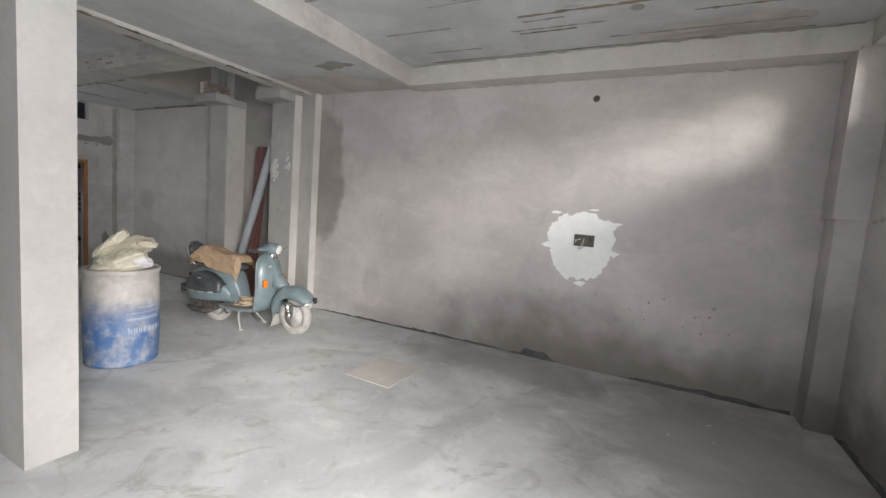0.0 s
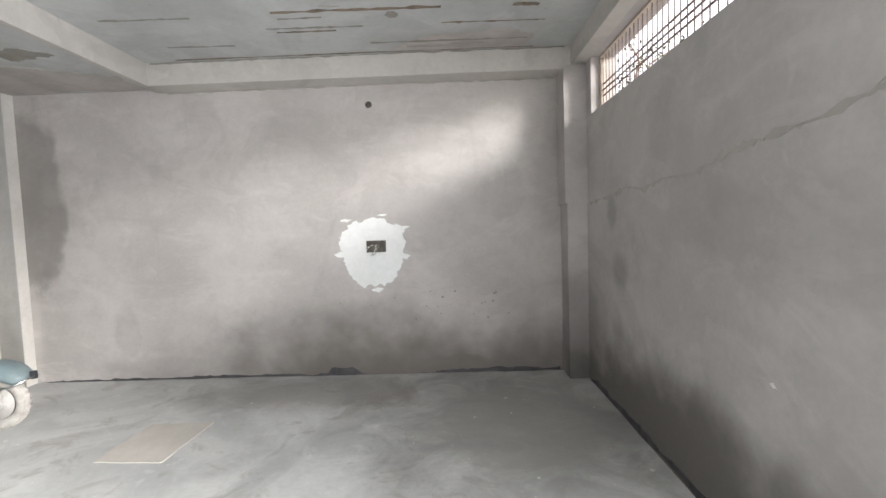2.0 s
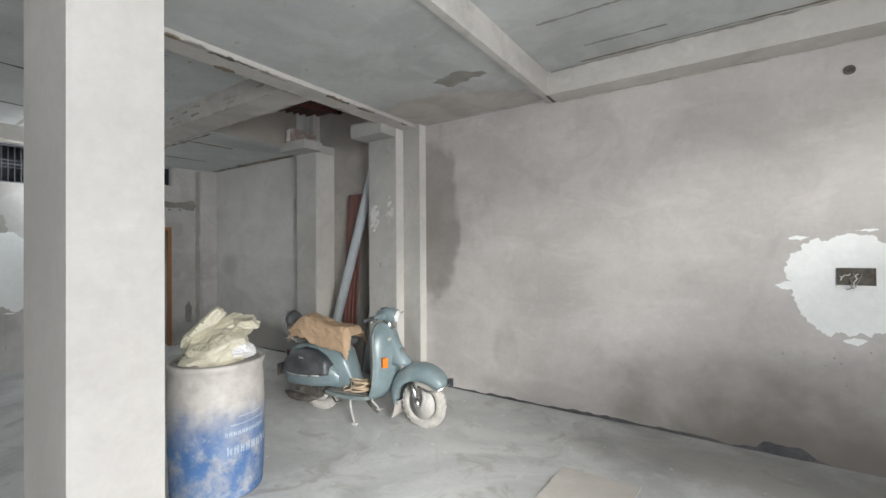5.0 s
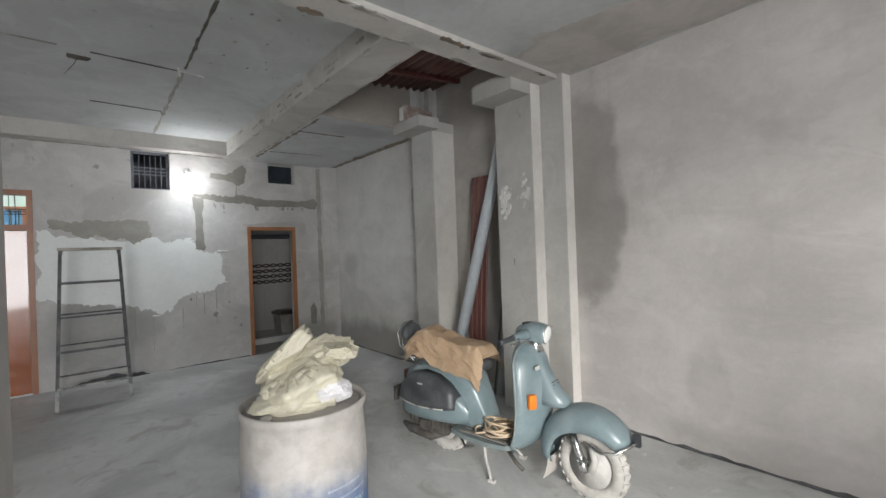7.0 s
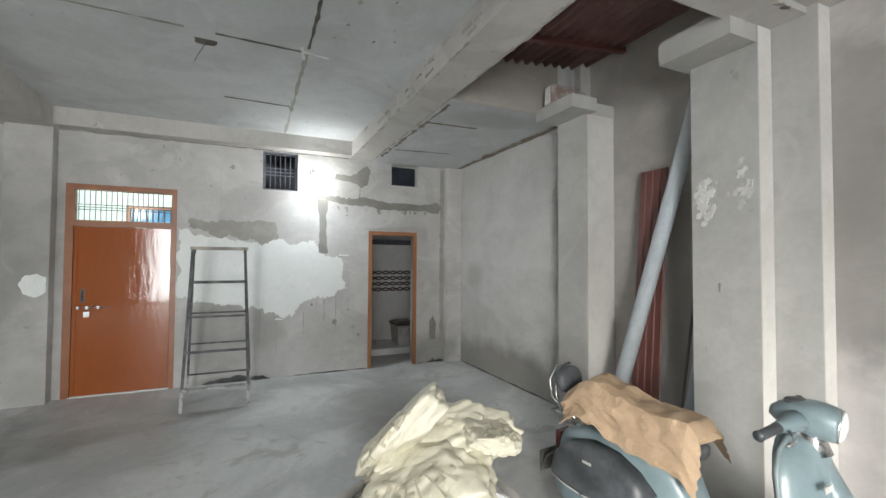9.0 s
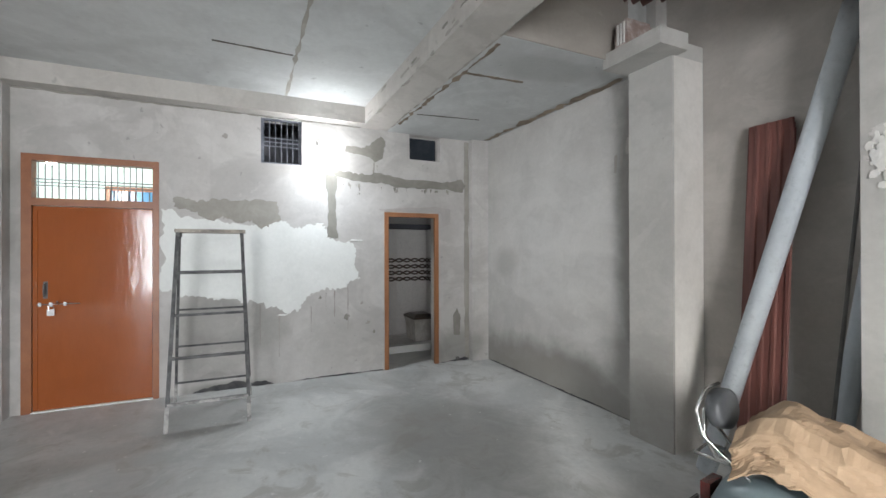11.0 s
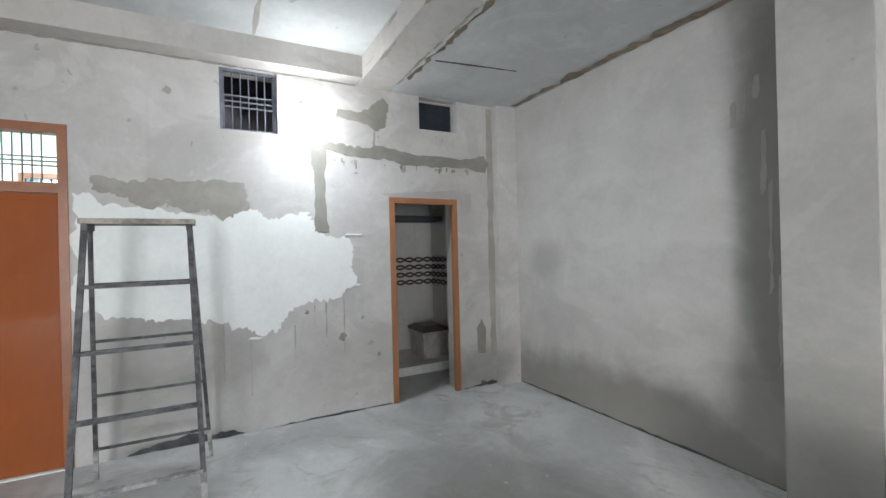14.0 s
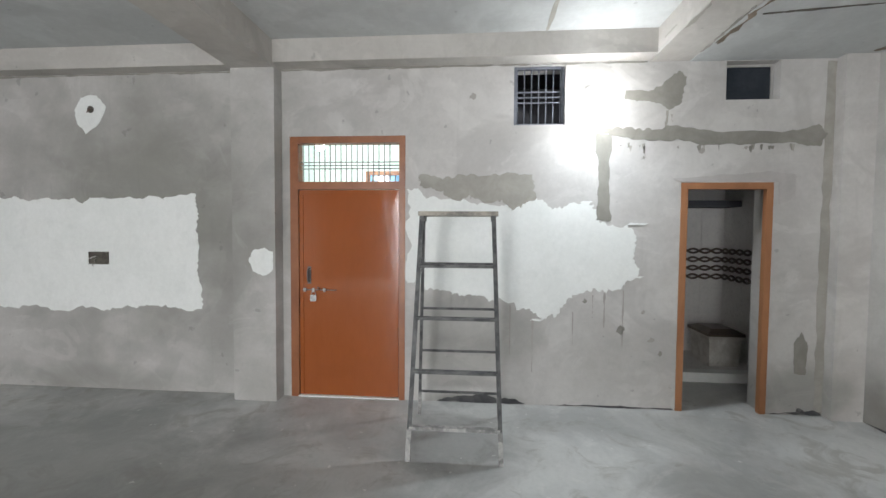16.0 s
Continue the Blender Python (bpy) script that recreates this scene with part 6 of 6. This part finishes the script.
# rear body and side cowls
bm = bmesh.new()
rings = []
for x, w, z0, z1 in ((-0.27, 0.06, 0.36, 0.50), (-0.22, 0.11, 0.30, 0.60), (-0.08, 0.145, 0.27, 0.665), (0.12, 0.155, 0.26, 0.685), (0.32, 0.15, 0.25, 0.68), (0.42, 0.13, 0.245, 0.64), (0.48, 0.10, 0.25, 0.52), (0.53, 0.085, 0.25, 0.38), (0.56, 0.08, 0.25, 0.27)):
    rings.append([Vector((x, w * math.copysign(abs(math.cos(t)) ** 0.6, math.cos(t)), (z0 + z1) / 2 + (z1 - z0) / 2 * math.copysign(abs(math.sin(t)) ** 0.6, math.sin(t)))) for t in [2 * math.pi * k / 24 for k in range(24)]])
loft(bm, rings)
tail = part("rear_body", bm, m_paint, scooter, "blue-green rear body shell", smooth=True)
for s in (-1, 1):
    bm = bmesh.new()
    rings = []
    for x, w, z0, z1 in ((-0.22, 0.012, 0.36, 0.44), (-0.19, 0.05, 0.30, 0.51), (-0.10, 0.085, 0.285, 0.585), (0.04, 0.105, 0.29, 0.625), (0.18, 0.102, 0.30, 0.615), (0.30, 0.085, 0.315, 0.565), (0.38, 0.055, 0.33, 0.50), (0.43, 0.015, 0.35, 0.43)):
        rings.append([Vector((x, s * (0.14 + w * max(0.0, math.sin(t)) ** 0.65), (z0 + z1) / 2 - 0.025 - (z1 - z0) / 2 * math.cos(t))) for t in [math.pi * k / 14 for k in range(15)]])
    loft(bm, rings, closed=False)
    cowl = part("side_cowl", bm, m_paint, scooter, "bulging blue-green side cowl", smooth=True)
    # black upper cover of the cowl
    bm = bmesh.new()
    rings = []
    for x, w, z0, z1 in ((-0.21, 0.04, 0.425, 0.48), (-0.18, 0.07, 0.42, 0.545), (-0.09, 0.098, 0.415, 0.62), (0.04, 0.117, 0.415, 0.655), (0.18, 0.114, 0.42, 0.640), (0.29, 0.098, 0.43, 0.585), (0.36, 0.07, 0.44, 0.515)):
        rings.append([Vector((x, s * (0.145 + w * math.cos(t) ** 0.55), z0 - 0.025 + (z1 - z0) * math.sin(t))) for t in [math.pi / 2 * k / 8 for k in range(9)]])
    loft(bm, rings, closed=False)
    cover = part("cowl_cover", bm, m_black, cowl, "dusty black cowl cover", smooth=True)
    sol = cover.modifiers.new("thickness", "SOLIDIFY")
    sol.thickness, sol.offset = 0.008, 1.0
    bm = bmesh.new()
    box(bm, 0.04, 0.09, -0.003, 0.003, -0.018, 0.018, pose(0.0, s * 0.247, 0.545, -s * 22, 0, 0))
    part("cover_tag", bm, m_rim, cover)
    bm = bmesh.new()
    for k in range(4):
        box(bm, -0.17 + k * 0.028, -0.152 + k * 0.028, s * 0.2 - 0.02, s * 0.2 + 0.02, 0.385, 0.425)
    part("cowl_slot", bm, m_black, cowl)
    # dusty grey strips along the cover's edge
    bm = bmesh.new()
    tube(bm, [(-0.19, s * 0.222, 0.402), (-0.05, s * 0.258, 0.396), (0.10, s * 0.268, 0.396), (0.28, s * 0.252, 0.408)], 0.006, 8)
    part("edge_trim", bm, m_rim, cover, "pale dusty trim along the cover", smooth=True)
# saddle, under the carton
bm = bmesh.new()
rings = []
for x, w, z0, z1 in ((-0.20, 0.07, 0.69, 0.74), (-0.16, 0.11, 0.685, 0.775), (0.0, 0.125, 0.685, 0.785), (0.2, 0.11, 0.685, 0.775), (0.40, 0.085, 0.675, 0.755), (0.50, 0.06, 0.67, 0.73)):
    rings.append([Vector((x, w * math.copysign(abs(math.cos(t)) ** 0.6, math.cos(t)), (z0 + z1) / 2 + (z1 - z0) / 2 * math.copysign(abs(math.sin(t)) ** 0.6, math.sin(t)))) for t in [2 * math.pi * k / 18 for k in range(18)]])
loft(bm, rings)
part("saddle", bm, m_black, scooter, "black long saddle", smooth=True)
# back pad on a chrome carrier
bm = bmesh.new()
lathe(bm, [(0.075, -0.03), (0.094, -0.022), (0.098, 0.0), (0.094, 0.022), (0.075, 0.03), (0.0005, 0.032)], 22, "X", pose(-0.225, -0.03, 0.872, 0, -10, 0) @ Matrix.Diagonal((1, 1.0, 0.80, 1)))
pad = part("back_pad", bm, m_black, scooter, "black padded back rest", smooth=True)
bm = bmesh.new()
for y in (-0.10, 0.05):
    tube(bm, [(-0.12, y, 0.69), (-0.22, y, 0.70), (-0.275, y * 0.8, 0.77), (-0.268, y * 0.7 - 0.01, 0.87)], 0.009, 8)
tube(bm, [(-0.12, -0.10, 0.69), (-0.30, -0.09, 0.685), (-0.31, 0.03, 0.685), (-0.12, 0.05, 0.69)], 0.008, 8)
tube(bm, [(-0.10, -0.115, 0.66), (-0.255, -0.135, 0.78), (-0.280, -0.128, 0.87), (-0.268, -0.08, 0.945), (-0.265, 0.03, 0.95)], 0.007, 8)
part("carrier", bm, m_chrome, scooter, "chrome rear carrier", smooth=True)
bm = bmesh.new()
box(bm, -0.30, -0.262, -0.055, 0.055, 0.47, 0.56)
part("tail_lamp", bm, mottled("dark_red_lens", (0.14, 0.03, 0.025), (0.08, 0.02, 0.018), 8, 50, 0.25, 0.0), scooter, "dark red tail lamp", bevel=0.012)
bm = bmesh.new()
tube(bm, [(-0.25, -0.08, 0.47), (-0.34, -0.09, 0.40), (-0.37, -0.10, 0.32)], 0.008, 6)
tube(bm, [(-0.25, 0.08, 0.47), (-0.34, 0.09, 0.40), (-0.37, 0.10, 0.32)], 0.008, 6)
box(bm, -0.385, -0.375, -0.10, 0.10, 0.30, 0.42)
part("plate_bracket", bm, m_engine, scooter, "rusty number plate bracket")
# engine underneath
bm = bmesh.new()
for q in ((-0.02, 0.22, -0.17, -0.06, 0.17, 0.29), (0.0, 0.12, -0.22, -0.15, 0.20, 0.30), (0.14, 0.30, -0.13, 0.05, 0.19, 0.26)):
    box(bm, *q)
bmesh.ops.bevel(bm, geom=bm.edges[:], offset=0.02, segments=2, affect="EDGES")
engine = part("engine", bm, m_engine, scooter, "oily dark engine block")
for k in range(6):
    bm = bmesh.new()
    box(bm, -0.10 + k * 0.022, -0.092 + k * 0.022, -0.20, -0.07, 0.22, 0.31)
    part("cooling_fin", bm, m_engine, engine)
bm = bmesh.new()
tube(bm, [(0.20, -0.10, 0.18), (0.05, -0.13, 0.13), (-0.16, -0.12, 0.14), (-0.26, -0.11, 0.16)], [0.018, 0.035, 0.038, 0.014], 12)
part("silencer", bm, m_engine, scooter, "rusty dark silencer", smooth=True)
bm = bmesh.new()
tube(bm, [(0.30, -0.12, 0.22), (0.42, -0.19, 0.17), (0.50, -0.205, 0.20)], 0.008, 8)
part("kick_lever", bm, m_engine, scooter, smooth=True)
for s in (-1, 1):
    bm = bmesh.new()
    tube(bm, [(0.52, s * 0.10, 0.225), (0.56, s * 0.15, 0.12), (0.635, s * 0.20, 0.015)], 0.010, 8)
    box(bm, 0.615, 0.665, s * 0.2 - 0.014, s * 0.2 + 0.014, 0.0, 0.018)
    part("stand_leg", bm, m_rim, scooter, "worn steel stand leg")
bm = bmesh.new()
tube(bm, [(0.70, -0.12, 0.225), (0.80, -0.155, 0.16), (0.86, -0.165, 0.13)], 0.012, 8)
part("brake_pedal", bm, m_engine, scooter, smooth=True)

# carton laid over the saddle
carton = thing("carton_sheet", "creased brown cardboard draped over the scooter saddle", "cardboard", m=SCOOT)
NX, NY = 48, 40


def drape(i, j):
    """A limp carton folded over the saddle: a lumpy, pleated back end, broad planes, a deep flap at the open side and a front end that breaks downward with a torn edge."""
    fx, fy = i / NX, j / NY
    over = max(0.0, fx - 0.86)
    x = -0.135 + 0.72 * min(fx, 0.86) + over * 0.42
    s = -0.45 + 0.67 * fy
    top = 0.850 + 0.045 * math.exp(-((fx - 0.20) / 0.17) ** 2) - 0.035 * fx - over * 0.45
    top -= 0.05 * max(0.0, 0.10 - fx) / 0.10
    edge = -0.150 + 0.045 * fx
    if s < edge:
        deep = (edge - s) * (0.50 + 0.10 * min(1.0, max(0.0, (fx - 0.25) / 0.5)))
        y, z = edge - deep * 0.36, top - deep * 0.92
    elif s > 0.10:
        y, z = 0.10 + (s - 0.10) * 0.35, top - (s - 0.10) * 0.9
    else:
        y, z = s, top + 0.022 * math.cos((s + 0.02) / 0.17 * 1.4)
    q = Vector((x * 3.4 + s * 0.9, s * 3.0, 1.3))
    back = 2.0 - 1.35 * min(1.0, fx * 1.25)
    crease = (0.35 - abs(noise.noise(q))) * 0.036 + (0.3 - abs(noise.noise(q * 2.3 + Vector((3, 1, 0))))) * 0.024 + (0.25 - abs(noise.noise(q * 5.1))) * 0.009
    pleat = (0.5 - abs(((x * 11 + s * 5) % 1.0) - 0.5)) * 0.022 * max(0.0, 1 - fx * 2.2)
    bulge = crease * back + pleat
    ragx = 0.020 * noise.noise(Vector((0.3, s * 16, 4))) + 0.010 * noise.noise(Vector((1.3, s * 45, 4))) if fx > 0.97 else 0.0
    ragz = 0.018 * noise.noise(Vector((x * 18, 0.2, 9))) + 0.008 * noise.noise(Vector((x * 50, 0.2, 9))) if fy < 0.03 else 0.0
    return Vector((x + ragx, y - (bulge if s < edge else 0), z + (bulge if s >= edge else 0) + ragz))


bm = bmesh.new()
vs = [[bm.verts.new(drape(i, j)) for j in range(NY + 1)] for i in range(NX + 1)]
for i in range(NX):
    for j in range(NY):
        bm.faces.new((vs[i][j], vs[i + 1][j], vs[i + 1][j + 1], vs[i][j + 1]))
sheet = part("card", bm, m_card, carton)
sol = sheet.modifiers.new("thickness", "SOLIDIFY")
sol.thickness = 0.005

# coil of rope on the foot board
rope = thing("rope_coil", "loose coil of beige rope on the foot board", "rope", m=SCOOT)
rnd = random.Random(3)
pts = []
for k in range(150):
    t = k / 150 * 2 * math.pi * 7
    turn = k / 150 * 7
    r = 0.075 + 0.022 * math.sin(turn * 2.1) + 0.01 * math.sin(t * 2 + turn)
    pts.append((0.645 + r * math.cos(t) * 1.25 + 0.012 * math.sin(turn * 3), -0.085 + r * math.sin(t) * 0.95 + 0.02 * math.cos(turn * 2), 0.272 + 0.011 * turn + 0.018 * math.sin(t + turn * 1.5) * 0.8 + 0.012))
bm = bmesh.new()
tube(bm, pts, 0.0075, 7)
part("coil", bm, m_rope, rope, smooth=True)
bm = bmesh.new()
tube(bm, [(0.56, -0.14, 0.285), (0.50, -0.17, 0.275), (0.46, -0.12, 0.285), (0.50, -0.05, 0.31), (0.58, -0.02, 0.34), (0.66, -0.03, 0.36)], 0.0075, 7)
part("loose_end", bm, m_rope, rope, smooth=True)
